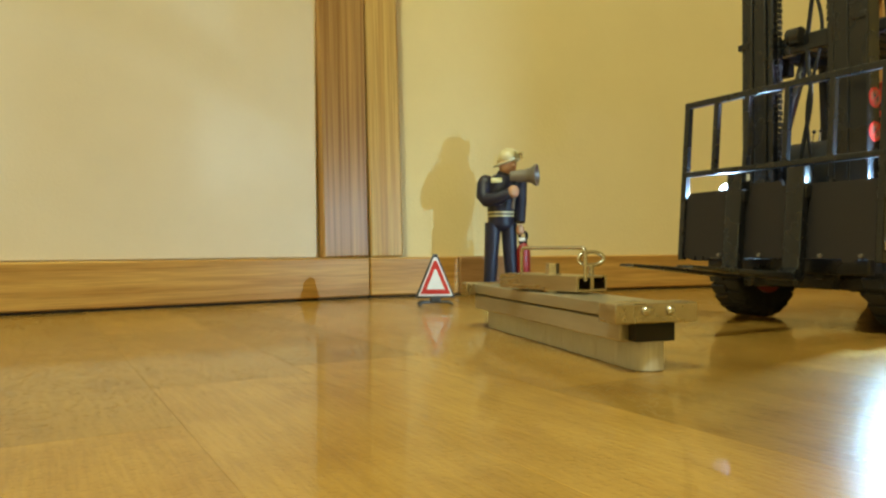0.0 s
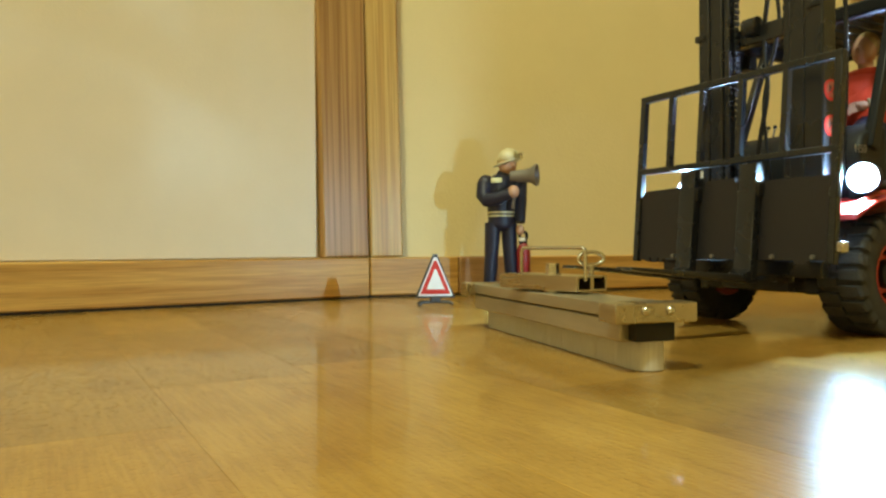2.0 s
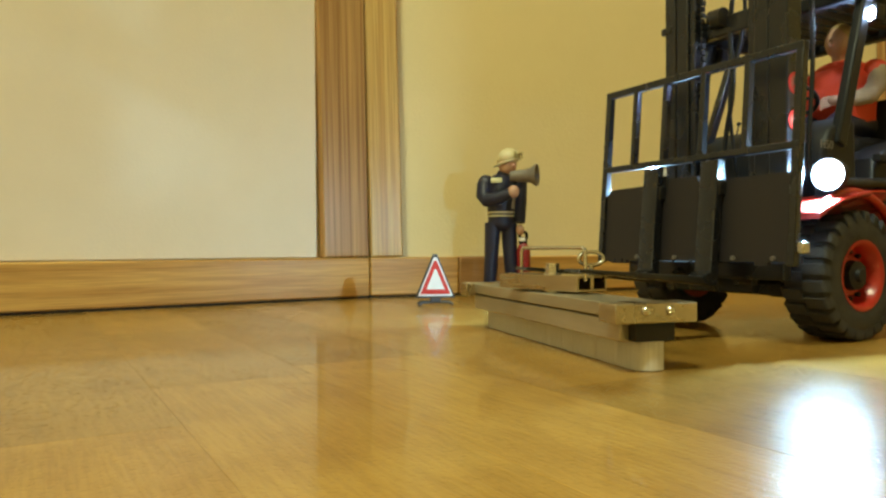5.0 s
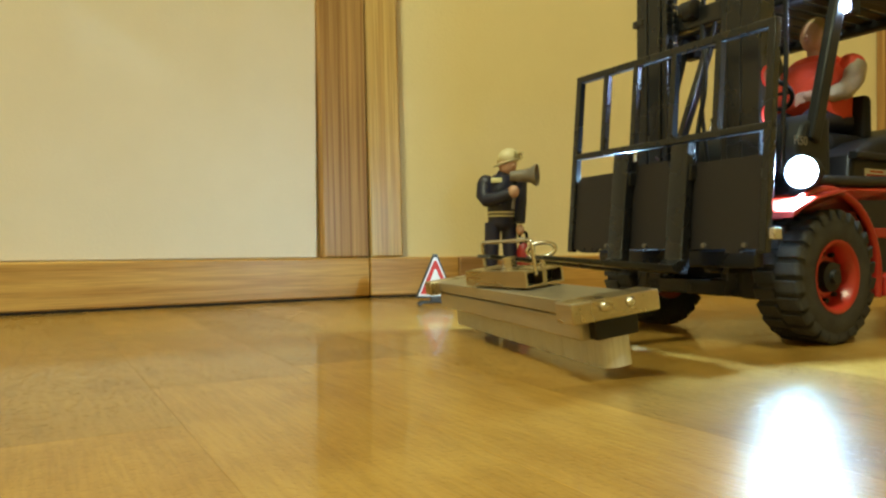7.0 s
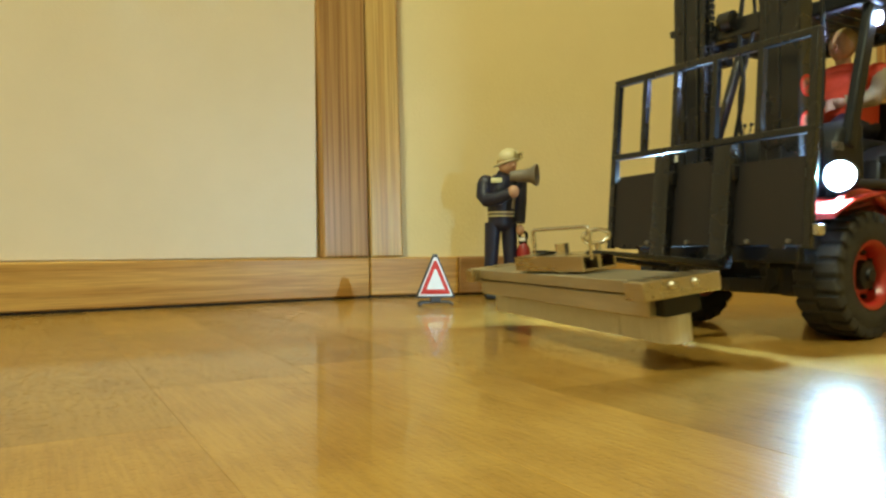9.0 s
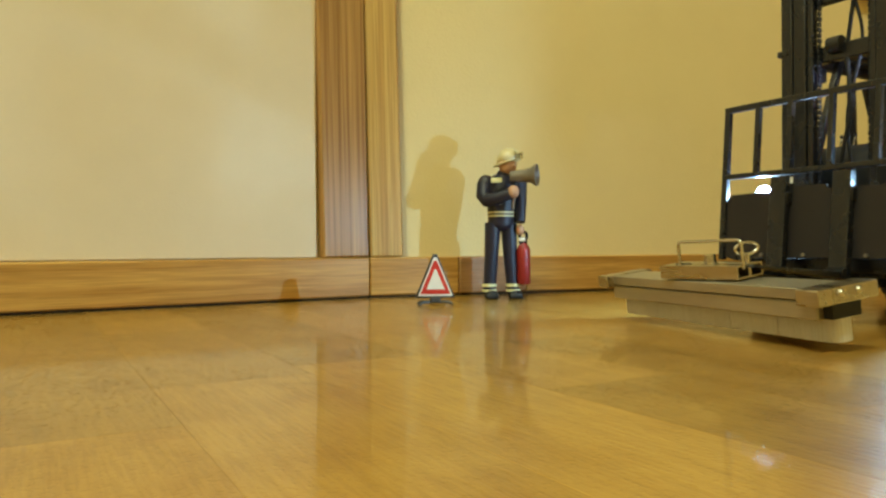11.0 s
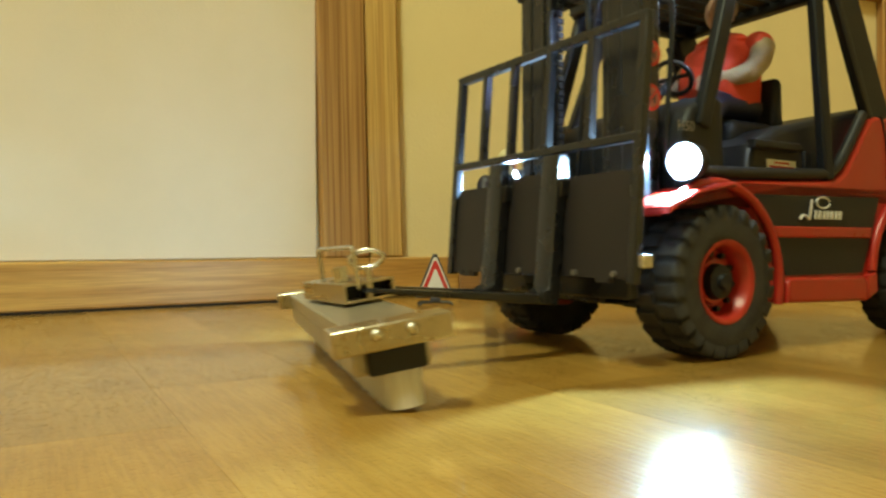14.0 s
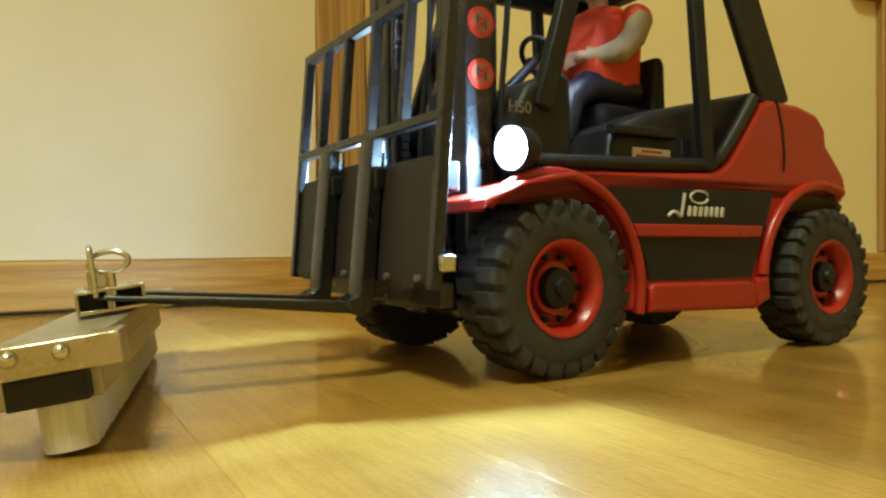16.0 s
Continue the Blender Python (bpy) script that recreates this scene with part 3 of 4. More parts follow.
    # mast
    mast = part("mast", [(span((0.0100, -0.0330, 0.0185), (0.0200, 0.0330, 0.0260), 0.001), BLACK_PAINT)], None, truck, "tall black lifting mast")
    for s in (1, -1):
        part("rail", [(span((0.0105, s * 0.0262, 0.0180), (0.0205, 0.0355 if s > 0 else -0.0328, 0.1900), 0.0008), BLACK_PAINT)], None, mast, "outer mast rail")
        part("inner_rail", [(span((0.0125, s * 0.0185, 0.0190), (0.0200, s * 0.0260, 0.1840), 0.0008), BLACK_PAINT)], None, mast, "inner mast rail")
        part("channel", span((0.0140, s * 0.0150, 0.0200), (0.0190, s * 0.0183, 0.1830), 0.0006), BLACK_PAINT, mast)
        part("lift_cylinder", rod((0.0080, s * 0.0300, 0.0200), (0.0080, s * 0.0300, 0.1300), 0.0024, n=14), BLACK_PAINT, mast, "black hydraulic cylinder")
        links = [(box((0.0150, s * 0.0135, 0.020 + 0.0030 * i), (0.0026 if i % 2 else 0.0034, 0.0012, 0.0026), 0.0004), BLACK) for i in range(52)]
        part("chain", links, None, mast, "black lifting chain")
        part("clip", span((0.0212, s * 0.0280, 0.1465), (0.0120, s * 0.0348, 0.1500), 0.0006), BLACK_PAINT, mast)
        part("tilt_cylinder", rod((0.0140, s * 0.0330, 0.0560), (-0.0080, s * 0.0330, 0.0440), 0.0026, n=12), STEEL, mast)
        part("bracket", span((0.0030, s * 0.0280, 0.0300), (0.0150, s * 0.0330, 0.0420), 0.0008), STEEL, mast)
    for z, h in ((0.1400, 0.0090), (0.1720, 0.0070), (0.0620, 0.0060)):
        part("crossbar", span((0.0085, -0.0262, z), (0.0135, 0.0262, z + h), 0.0008), BLACK_PAINT, mast)
    part("roller", rod((0.0150, -0.0080, 0.1480), (0.0150, -0.0010, 0.1480), 0.0045, n=18), BLACK_PAINT, mast, "black chain pulley")
    part("hose", tube(rounded([(0.0150, -0.0050, 0.0500), (0.0140, -0.0020, 0.0900), (0.0150, 0.0050, 0.1150), (0.0120, -0.0010, 0.1400), (0.0140, 0.0060, 0.1800)], 0.012), 0.0011, 8), BLACK, mast, "black hydraulic hose")
    part("hose", tube(rounded([(0.0130, 0.0060, 0.0500), (0.0120, 0.0020, 0.0800), (0.0140, 0.0000, 0.1100), (0.0110, 0.0090, 0.1500), (0.0130, 0.0020, 0.1800)], 0.012), 0.0009, 8), BLACK, mast)
    part("strut", beam((0.0005, -0.0265, 0.0830), (-0.0275, -0.0265, 0.1500), 0.0040, 0.0045, 0.0008), BLACK_PAINT, mast, "black slanted strut behind the mast")
    part("cable", tube(rounded([(0.0085, 0.0370, 0.0700), (0.0085, 0.0372, 0.0880), (0.0070, 0.0372, 0.1020), (0.0055, 0.0370, 0.1180), (0.0045, 0.0360, 0.1500), (0.0085, 0.0340, 0.1850)], 0.006), 0.0010, 8), BLACK, mast, "black cable beside the mast")
    for z in (0.0934, 0.1093):
        st = part("round_sticker", rod((0.0150, 0.0355, z), (0.0150, 0.0358, z), 0.0048, n=24), RED_WARN, mast, "round red and white warning sticker")
        part("sticker_face", rod((0.0150, 0.0358, z), (0.0150, 0.0360, z), 0.0036, n=24), STICKER_DULL, st)
        bars = ((-0.0014, 0.0020), (0.0000, 0.0012), (0.0014, 0.0020))
        for dx, h in bars:
            part("sticker_mark", span((0.0150 + dx - 0.0004, 0.0360, z - h), (0.0150 + dx + 0.0004, 0.0362, z + h), 0), SIGN_DARK, st)
        part("sticker_bar", beam((0.0125, 0.0361, z + 0.0024), (0.0175, 0.0361, z - 0.0024), 0.0003, 0.0007, 0), RED_WARN, st)
    wheels = []
    for s in (1, -1):
        wheels.append((build_wheel(truck, FRONT_X, s, 0.0200), FRONT_X))
        wheels.append((build_wheel(truck, REAR_X, s, 0.0180), REAR_X))
    return truck, wheels


def build_carriage(truck):
    """Fork carriage with load backrest; leans back with the mast, origin at the truck's own."""
    car = part("fork_carriage", [(span((0.0300, -0.0440, 0.0225), (0.0350, 0.0440, 0.0300), 0.0008), BLACK_PAINT), (span((0.0280, -0.0440, 0.0560), (0.0340, 0.0440, 0.0650), 0.0008), BLACK_PAINT),
                                 (span((0.0208, -0.0280, 0.0200), (0.0310, -0.0160, 0.0660), 0.0008), BLACK_PAINT), (span((0.0208, 0.0160, 0.0200), (0.0310, 0.0280, 0.0660), 0.0008), BLACK_PAINT)],
               None, truck, "black fork carriage")
    lean = lambda z: 0.0425 - (z - 0.027) * 0.078
    p = lambda y, z: (lean(z), y, z)
    for y in (-0.0555, -0.0360, -0.0165, 0.0060, 0.0290, 0.0530):
        edge = abs(y) > 0.05
        part("backrest_post", beam(p(y, 0.0285 if edge else 0.0760), p(y, 0.1160), 0.0034, 0.0034 if edge else 0.0028, 0.0004, (0, 1, 0)), BLACK_PAINT, car)
    part("top_bar", beam(p(-0.0572, 0.1150), p(0.0547, 0.1150), 0.0036, 0.0034, 0.0005), BLACK_PAINT, car)
    part("middle_bar", beam(p(-0.0572, 0.0760), p(0.0547, 0.0760), 0.0036, 0.0030, 0.0005), BLACK_PAINT, car)
    teeth = [(-0.0540, 0.0300), (-0.0540, 0.0625), (-0.0510, 0.0655), (-0.0250, 0.0660), (-0.0240, 0.0680), (0.0040, 0.0680), (0.0050, 0.0655), (0.0510, 0.0655), (0.0510, 0.0300),
             (0.0420, 0.0300), (0.0420, 0.0285), (0.0360, 0.0285), (0.0360, 0.0300), (-0.0380, 0.0300), (-0.0380, 0.0282), (-0.0400, 0.0282), (-0.0400, 0.0306), (-0.0412, 0.0306),
             (-0.0412, 0.0282), (-0.0455, 0.0282), (-0.0455, 0.0306), (-0.0467, 0.0306), (-0.0467, 0.0282)]
    plate = prism([(y, z) for y, z in teeth], -0.0012, 0.0012, 0.0)
    bmesh.ops.transform(plate, matrix=Matrix(((0, 1, -0.078, lean(0) - 0.0010), (1, 0, 0, 0), (0, 0, 1, 0), (0, 0, 0, 1))), verts=plate.verts)
    bmesh.ops.recalc_face_normals(plate, faces=plate.faces)
    part("plate", plate, PLATE, car, "brown-black sheet plate with notched lower edge")
    for y in (-0.0190, 0.0150):
        # shank and blade in one bent bar, tapering to the tip
        prof = [(lean(0.074) + 0.0015, 0.0740), (lean(0.074) + 0.0055, 0.0735), (lean(0.03) + 0.0065, 0.0260), (0.0530, 0.0238), (0.1190, 0.0282), (0.1200, 0.0270), (0.0500, 0.0200), (0.0450, 0.0196), (lean(0.024) + 0.0012, 0.0225)]
        part("fork", prism(prof, y - 0.0046, y + 0.0046, 0.0006), BLACK_PAINT, car, "black fork arm")
        part("fork_hook", span((0.0330, y - 0.0052, 0.0580), (0.0440, y + 0.0052, 0.0650), 0.0008), BLACK_PAINT, car)
    for y in (-0.0148, 0.0174):
        part("tape", span((0.0402, y - 0.0017, 0.0695), (0.0406, y + 0.0017, 0.0728), 0), WHITE, car, "white paper tag")
        part("tag_post", span((0.0394, y - 0.0019, 0.0620), (0.0402, y + 0.0019, 0.0732), 0.0002), BLACK_PAINT, car)
    for y in (-0.0300, -0.0060, 0.0260, 0.0450):
        part("bolt", rod((lean(0.032), y, 0.0315), (lean(0.032) + 0.0016, y, 0.0315), 0.0010, n=6), HORN, car, "dull steel bolt head")
    part("side_bolt", span((0.0380, 0.0535, 0.0335), (0.0425, 0.0575, 0.0380), 0.0005), STEEL, car)
    return car


def build_driver():
    """Seated model driver, one mesh, in the truck's space."""
    pcs = [(lathe([(0, 0.0120), (0.008, 0.0130), (0.018, 0.0150), (0.026, 0.0155), (0.031, 0.0120), (0.033, 0.006), (0.034, 0)], 20, (-0.0765, 0, 0.0985), (0.03, 0, 1)), ORANGE)]
    arms = ((1, [(-0.0790, 0.0170, 0.1262), (-0.0742, 0.0192, 0.1190), (-0.0690, 0.0182, 0.1138)], [(-0.0690, 0.0182, 0.1138), (-0.0650, 0.0135, 0.1122), (-0.0615, 0.0090, 0.1124)]),
            (-1, [(-0.0790, -0.0170, 0.1262), (-0.0745, -0.0200, 0.1190), (-0.0690, -0.0200, 0.1135)], [(-0.0690, -0.0200, 0.1135), (-0.0630, -0.0175, 0.1125), (-0.0570, -0.0150, 0.1130)]))
    for s, upper, fore in arms:
        hx, hy, hz = fore[-1]
        d = (Vector(fore[-1]) - Vector(fore[0])).normalized()
        pcs += [(ball((-0.0790, s * 0.0150, 0.1265), (0.0064, 0.0066, 0.0064), 14), ORANGE), (tube(upper, [0.0052, 0.0047, 0.0044], 12), SLEEVE),
                (ball(fore[0], (0.0046, 0.0046, 0.0046), 12), SLEEVE), (tube(fore, [0.0044, 0.0038, 0.0030], 12), SLEEVE),
                (rod(Vector(fore[-1]) - d * 0.0016, Vector(fore[-1]) + d * 0.0006, 0.0034, 0.0036, 12), SLEEVE),
                (ball(Vector(fore[-1]) + d * 0.0030, (0.0036, 0.0034, 0.0026), 12), SKIN),
                (tube([(-0.0840, s * 0.0070, 0.1010), (-0.0600, s * 0.0085, 0.1005), (-0.0520, s * 0.0085, 0.0950), (-0.0490, s * 0.0085, 0.0800)], [0.0068, 0.0062, 0.0058, 0.0045], 12), NAVY)]
        for j in range(4):
            a = Vector(fore[-1]) + d * 0.0048 + Vector((0.0006, 0, 0.0018 - 0.0013 * j))
            pcs.append((tube([a, a + d * 0.0026 + Vector((0.0008, 0, -0.0004)), a + d * 0.0040 + Vector((0.0004, 0, -0.0016))], [0.00085, 0.0008, 0.0006], 8), SKIN))
    for c, r in (((-0.0690, 0.0185, 0.1150), 0.0047), ((-0.0655, 0.0142, 0.1127), 0.0043), ((-0.0760, 0.0186, 0.1215), 0.0053)):
        pcs.append((ball(c, (r, r * 0.9, r * 0.6), 12, Matrix.Rotation(0.6, 3, "Y")), SLEEVE))
    pcs += [(prism([(-0.0650, 0.1275), (-0.0605, 0.1180), (-0.0590, 0.1080), (-0.0630, 0.1010), (-0.0740, 0.0968), (-0.0850, 0.1010), (-0.0868, 0.1285)], -0.0140, 0.0140, 0.0045), ORANGE),
            (ball((-0.0740, 0, 0.1300), (0.0085, 0.0130, 0.0045), 16), ORANGE)]
    pcs += [(rod((-0.0755, 0, 0.1300), (-0.0740, 0, 0.1385), 0.0038, n=12), SKIN), (ball((-0.0733, 0, 0.1440), (0.0068, 0.0060, 0.0082), 18), SKIN),
            (ball((-0.0750, 0, 0.1465), (0.0068, 0.0065, 0.0073), 18), HAIR), (ball((-0.0667, 0, 0.1430), (0.0014, 0.0011, 0.0018), 8), SKIN)]
    for bm, mat in pcs:
        bmesh.ops.translate(bm, vec=(0.0138, 0.0075, -0.0005), verts=bm.verts)
    return thing("driver_doll", "seated plastic driver doll in an orange-red vest", "doll", None, "", pcs)


TRUCK, WHEELS = build_truck()
CARRIAGE = build_carriage(TRUCK)
DRIVER = build_driver()


# ---- floor brush attachment: x along the brush, origin on the floor under one end ----
def build_brush():
    br = thing("brush_attachment", "aluminium floor brush attachment with white bristles", "brush")
    part("top_channel", [(span((0.003, -0.0105, 0.0172), (0.140, 0.0105, 0.0218), 0.0004), ALU_DULL)], None, br, "dull aluminium top channel")
    # The thin dark inset paints the shade between the two channels.
    part("lower_channel", [(span((0.003, -0.0095, 0.0097), (0.139, 0.0098, 0.0166), 0.0006), ALU_DULL), (span((0.004, -0.008, 0.0160), (0.138, 0.0085, 0.0176), 0), GAP_SHADE)], None, br, "dull aluminium brush holder")
    for x0, x1, s in ((-0.0032, 0.0075, -1), (0.1365, 0.1455, 1)):
        cap = part("end_cap", span((x0, -0.0145, 0.0160), (x1, 0.0150, 0.0223), 0.0005), ALU, br, "aluminium end cap with two bolts")
        for y in (0.0045, -0.0042):
            x = x0 if s < 0 else x1
            part("cap_bolt", lathe([(0, 0), (0, 0.0016), (0.0008, 0.0015), (0.0015, 0.0008), (0.0017, 0)], 16, (x, y, 0.0200), (s, 0, 0)), STEEL, cap, "domed steel bolt")
    part("end_block", span((-0.0012, -0.0075, 0.0100), (0.0050, 0.0068, 0.0158), 0.0003), BLOCK_AND_TUBE_SHADE, br, "black end block")
    for i in range(5):
        a = 0.0035 + 0.0270 * i
        rows = [(span((a + 0.0002, -0.0066, 0.0005), (a + 0.0265, 0.0029, 0.0102), 0.0005), BRISTLE)]
        for k in range(17):
            for j, y in enumerate((-0.0058, -0.0030, -0.0004, 0.0022)):
                c = a + 0.00095 + 0.00154 * k + (0.0004 if j % 2 else 0)
                rows.append((rod((c, y, 0.0100), (c + random.uniform(-0.0003, 0.0003), y + random.uniform(-0.0003, 0.0003), 0.0001), 0.00100, 0.00100, 7), BRISTLE))
        part("bristle_block", rows, None, br, "block of white nylon bristles")
    tip = [(0.0040 + 0.0030 * math.cos(a), -0.0018 + 0.0046 * math.sin(a)) for a in [math.pi * (0.5 + i / 14) for i in range(15)]]
    tip_bm = prism([(x, y) for x, y in tip], 0.0003, 0.0102)
    bmesh.ops.transform(tip_bm, matrix=Matrix(((1, 0, 0, 0), (0, 0, 1, 0), (0, 1, 0, 0), (0, 0, 0, 1))), verts=tip_bm.verts)
    bmesh.ops.recalc_face_normals(tip_bm, faces=tip_bm.faces)
    part("bristle_tip", tip_bm, BRISTLE_END, br, "rounded shiny end of the white bristles")
    # crosswise bracket of two square tubes that swivels on its pivot and rides on the forks
    z0, z1, t = 0.0228, 0.0288, 0.0008
    px, py = 0.020, -0.0083
    turn = Matrix.Translation((-px, -py, 0))

    def put(bm):
        bmesh.ops.transform(bm, matrix=turn, verts=bm.verts)
        return bm

    bracket = part("bracket", put(rod((0.020, -0.0083, 0.0216), (0.020, -0.0083, 0.0230), 0.0050, n=20)), STEEL, br, "swivelling fork bracket of aluminium square tubes")
    for v in (-0.0002, -0.0085):
        walls = [span((0, v - t, z0), (0.045, v, z1), 0.0001), span((0, v - 0.0082, z0), (0.045, v - 0.0082 + t, z1), 0.0001),
                 span((0, v - 0.0082 + t, z1 - t), (0.045, v - t, z1), 0.0001), span((0, v - 0.0082 + t, z0), (0.045, v - t, z0 + t), 0.0001)]
        # A dark core set back in each tube stands in for its inner shade.
        part("square_tube", [(put(w), ALU) for w in walls] + [(put(span((0.006, v - 0.0074, z0 + t), (0.044, v - t, z1 - t), 0)), BLOCK_AND_TUBE_SHADE)], None, bracket, "aluminium square tube with its inner shade painted as a dark core")
    part("pivot_nut", [(put(rod((0.0190, -0.0060, z1), (0.0190, -0.0060, z1 + 0.0046), 0.0027, n=6)), STEEL), (put(rod((0.0190, -0.0060, z1), (0.0190, -0.0060, z1 + 0.0006), 0.0036, n=16)), STEEL)], None, bracket, "steel hexagon nut")
    hoop = rounded([(0.0005, -0.0052, z1 - 0.002), (0.0005, -0.0052, z1 + 0.0108), (0.0365, -0.0052, z1 + 0.0108), (0.0365, -0.0052, z1 - 0.002)], 0.0022)
    part("wire_handle", put(tube(hoop, 0.00075, 10)), STEEL, bracket, "bent steel wire handle")
    ring = []
    for a in [2 * math.pi * i / 32 for i in range(32)]:
        cx, cz = math.cos(a), math.sin(a)
        ring.append((0.0012 + 0.0022 * cx, -0.0092 + 0.0046 * cx, z1 + 0.0066 + 0.0026 * cz))
    part("locking_pin", [(put(tube(ring, 0.00075, 10, True)), STEEL), (put(rod((0.0012, -0.0092, z1 - 0.003), (0.0012, -0.0092, z1 + 0.0042), 0.0011, n=12)), STEEL)], None, bracket, "steel locking pin with pull ring")
    return br, bracket, pose(0.0465, 0.0020, 0.0, 0, 0, 18.8) @ Matrix.Translation((px, py, 0))


BRUSH, BRACKET, BRACKET_SEAT = build_brush()


# ---- toy fireman, megaphone, extinguisher ----
MAN = pose(0.0465, 0.5510, 0, 0, 0, 0)


def build_fireman():
    k = 0.000436
    P = lambda px, py, y=0.0: ((px - 893) * k, y, (530 - py) * k)
    pcs = []
    for hip, knee, foot, y in (((875, 396), (872, 455), (868, 520), 0.001), ((903, 396), (906, 455), (911, 520), 0.003)):
        pcs += [(tube([P(*hip, y), P(*knee, y), P(*foot, y)], [0.0064, 0.0054, 0.0047], 14), NAVY),
                (rod(P(foot[0], foot[1] - 17, y), P(foot[0], foot[1] - 12, y), 0.0057, n=14), REFLECT), (rod(P(foot[0], foot[1] - 7, y), P(foot[0], foot[1] - 3, y), 0.0057, n=14), REFLECT),
                (box(P(foot[0] + 4, 525, y - 0.002), (0.0105, 0.0125, 0.0046), 0.0016), GREY), (ball(P(foot[0] + 3, 521, y - 0.002), (0.0052, 0.0062, 0.0035), 12), GREY)]
    pcs += [(lathe([(0, 0.0100), (0.010, 0.0105), (0.024, 0.0118), (0.032, 0.0120), (0.036, 0.0092), (0.039, 0.004), (0.039, 0)], 20, P(890, 398, 0.002), (0, 0, 1)), NAVY)]
    pcs += [(ball(P(889, 397, 0.002), (0.0108, 0.0088, 0.0062), 18), NAVY)]
    for pz in (385, 379):
        pcs.append((lathe([(0, 0.0100), (0, 0.0108), (0.0014, 0.0109), (0.0014, 0.0100)], 20, P(890, pz, 0.002), (0, 0, 1)), REFLECT))
    pcs += [(ball(P(863, 327, 0.002), (0.0068, 0.0075, 0.0075), 14), NAVY), (ball(P(921, 325, 0.003), (0.0055, 0.0070, 0.0075), 14), NAVY),
            (tube([P(861, 327, 0.001), P(858, 347, -0.002), P(866, 358, -0.005)], [0.0062, 0.0058, 0.0054], 12), NAVY),
            (tube([P(862, 356, -0.005), P(882, 354, -0.012), P(902, 346, -0.0155)], [0.0054, 0.0048, 0.0040], 12), NAVY),
            (ball(P(908, 343, -0.0165), (0.0042, 0.0040, 0.0048), 12), SKIN), (rod(P(902, 348, -0.0165), P(914, 337, -0.0165), 0.0026, n=10), SKIN),
            (tube([P(923, 325, 0.003), P(924, 360, 0.001), P(922, 395, -0.002)], [0.0058, 0.0048, 0.0042], 12), NAVY),
            (ball(P(922, 408, -0.003), (0.0032, 0.0035, 0.0042), 12), SKIN)]
    pcs += [(box(P(880, 322, -0.0087), (0.0085, 0.003, 0.0040), 0.0008), REFLECT), (box(P(884, 341, -0.0102), (0.0022, 0.002, 0.0040), 0.0004), GREY), (box(P(891, 341, -0.0104), (0.0022, 0.002, 0.0040), 0.0004), GREY),
            (box(P(884, 363, -0.0104), (0.0030, 0.002, 0.0016), 0.0004), WHITE), (rod(P(893, 316, 0.001), P(896, 306, 0.0), 0.0060, 0.0050, 14), NAVY)]
    pcs += [(rod(P(896, 310, 0), P(898, 300, 0), 0.0040, n=12), SKIN), (ball(P(901, 294, -0.001), (0.0070, 0.0066, 0.0078), 18), SKIN), (ball(P(899, 288, 0.0015), (0.0072, 0.0066, 0.0055), 16), HAIR),
            (ball(P(910, 296, -0.0075), (0.0012, 0.0014, 0.0016), 8), SKIN)]
    tilt = Matrix.Rotation(radians(-9), 3, "Y")
    pcs += [(ball(P(903, 280, 0), (0.0086, 0.0082, 0.0068), 22, tilt), HELMET), (ball(P(900, 289, 0.0008), (0.0112, 0.0098, 0.0016), 22, Matrix.Rotation(radians(-16), 3, "Y")), HELMET),
            (ball(P(903, 276, 0), (0.0075, 0.0016, 0.0056), 16, tilt), HELMET)]
    man = thing("fireman_figure", "toy fireman figure in navy uniform and pale helmet", "toy figure", MAN, "", pcs)
    vis = bmesh.new()
    grid = []
    for i in range(9):
        a = radians(-75 + 110 * i / 8)
        grid.append([vis.verts.new(Vector((P(904, 0)[0] + 0.0104 * math.cos(a), 0.0098 * math.sin(a), z))) for z in (0.1078, 0.1125)])
    for a, b in zip(grid, grid[1:]):
        vis.faces.new((a[0], b[0], b[1], a[1]))
    bmesh.ops.solidify(vis, geom=vis.faces[:], thickness=0.0004)
    thing("visor", "clear plastic visor on the toy helmet", "visor", MAN, "", vis, VISOR)
    horn = thing("megaphone", "grey toy megaphone held before the face", "megaphone", MAN)
    part("horn", lathe([(0, 0), (0, 0.0040), (0.003, 0.0044), (0.010, 0.0046), (0.0155, 0.0058), (0.0185, 0.0080), (0.0200, 0.0083), (0.0200, 0.0076), (0.016, 0.0050), (0.012, 0.0038), (0.012, 0)], 28, P(904, 317, -0.0150), (0.93, -0.36, 0.02)), HORN, horn, "flared horn")
    part("grip", rod(P(908, 352, -0.0165), P(910, 326, -0.0160), 0.0018, n=12), BLACK, horn)
    part("grip_foot", rod(P(907, 372, -0.0140), P(909, 354, -0.0160), 0.0013, n=12), HORN, horn)
    ext = thing("fire_extinguisher", "red toy fire extinguisher with black valve", "fire extinguisher", MAN)
    part("cylinder", lathe([(0, 0), (0, 0.0046), (0.001, 0.0052), (0.0265, 0.0052), (0.0300, 0.0036), (0.0325, 0.0018), (0.0325, 0)], 24, P(929, 504, 0.000), (0.0, 0, 1)), EXT_RED, ext, "red cylinder")
    part("valve", [(box(P(928, 427, 0), (0.0062, 0.0040, 0.0052), 0.0008), BLACK)], None, ext, "black valve")
    part("carrying_handle", tube(rounded([P(921, 421, 0), P(924, 412, 0), P(934, 412, 0), P(935, 424, 0)], 0.002), 0.0011, 8), BLACK, ext)
    part("gauge", box(P(926, 425, -0.0028), (0.0046, 0.0016, 0.0026), 0.0004), WHITE, ext)


build_fireman()


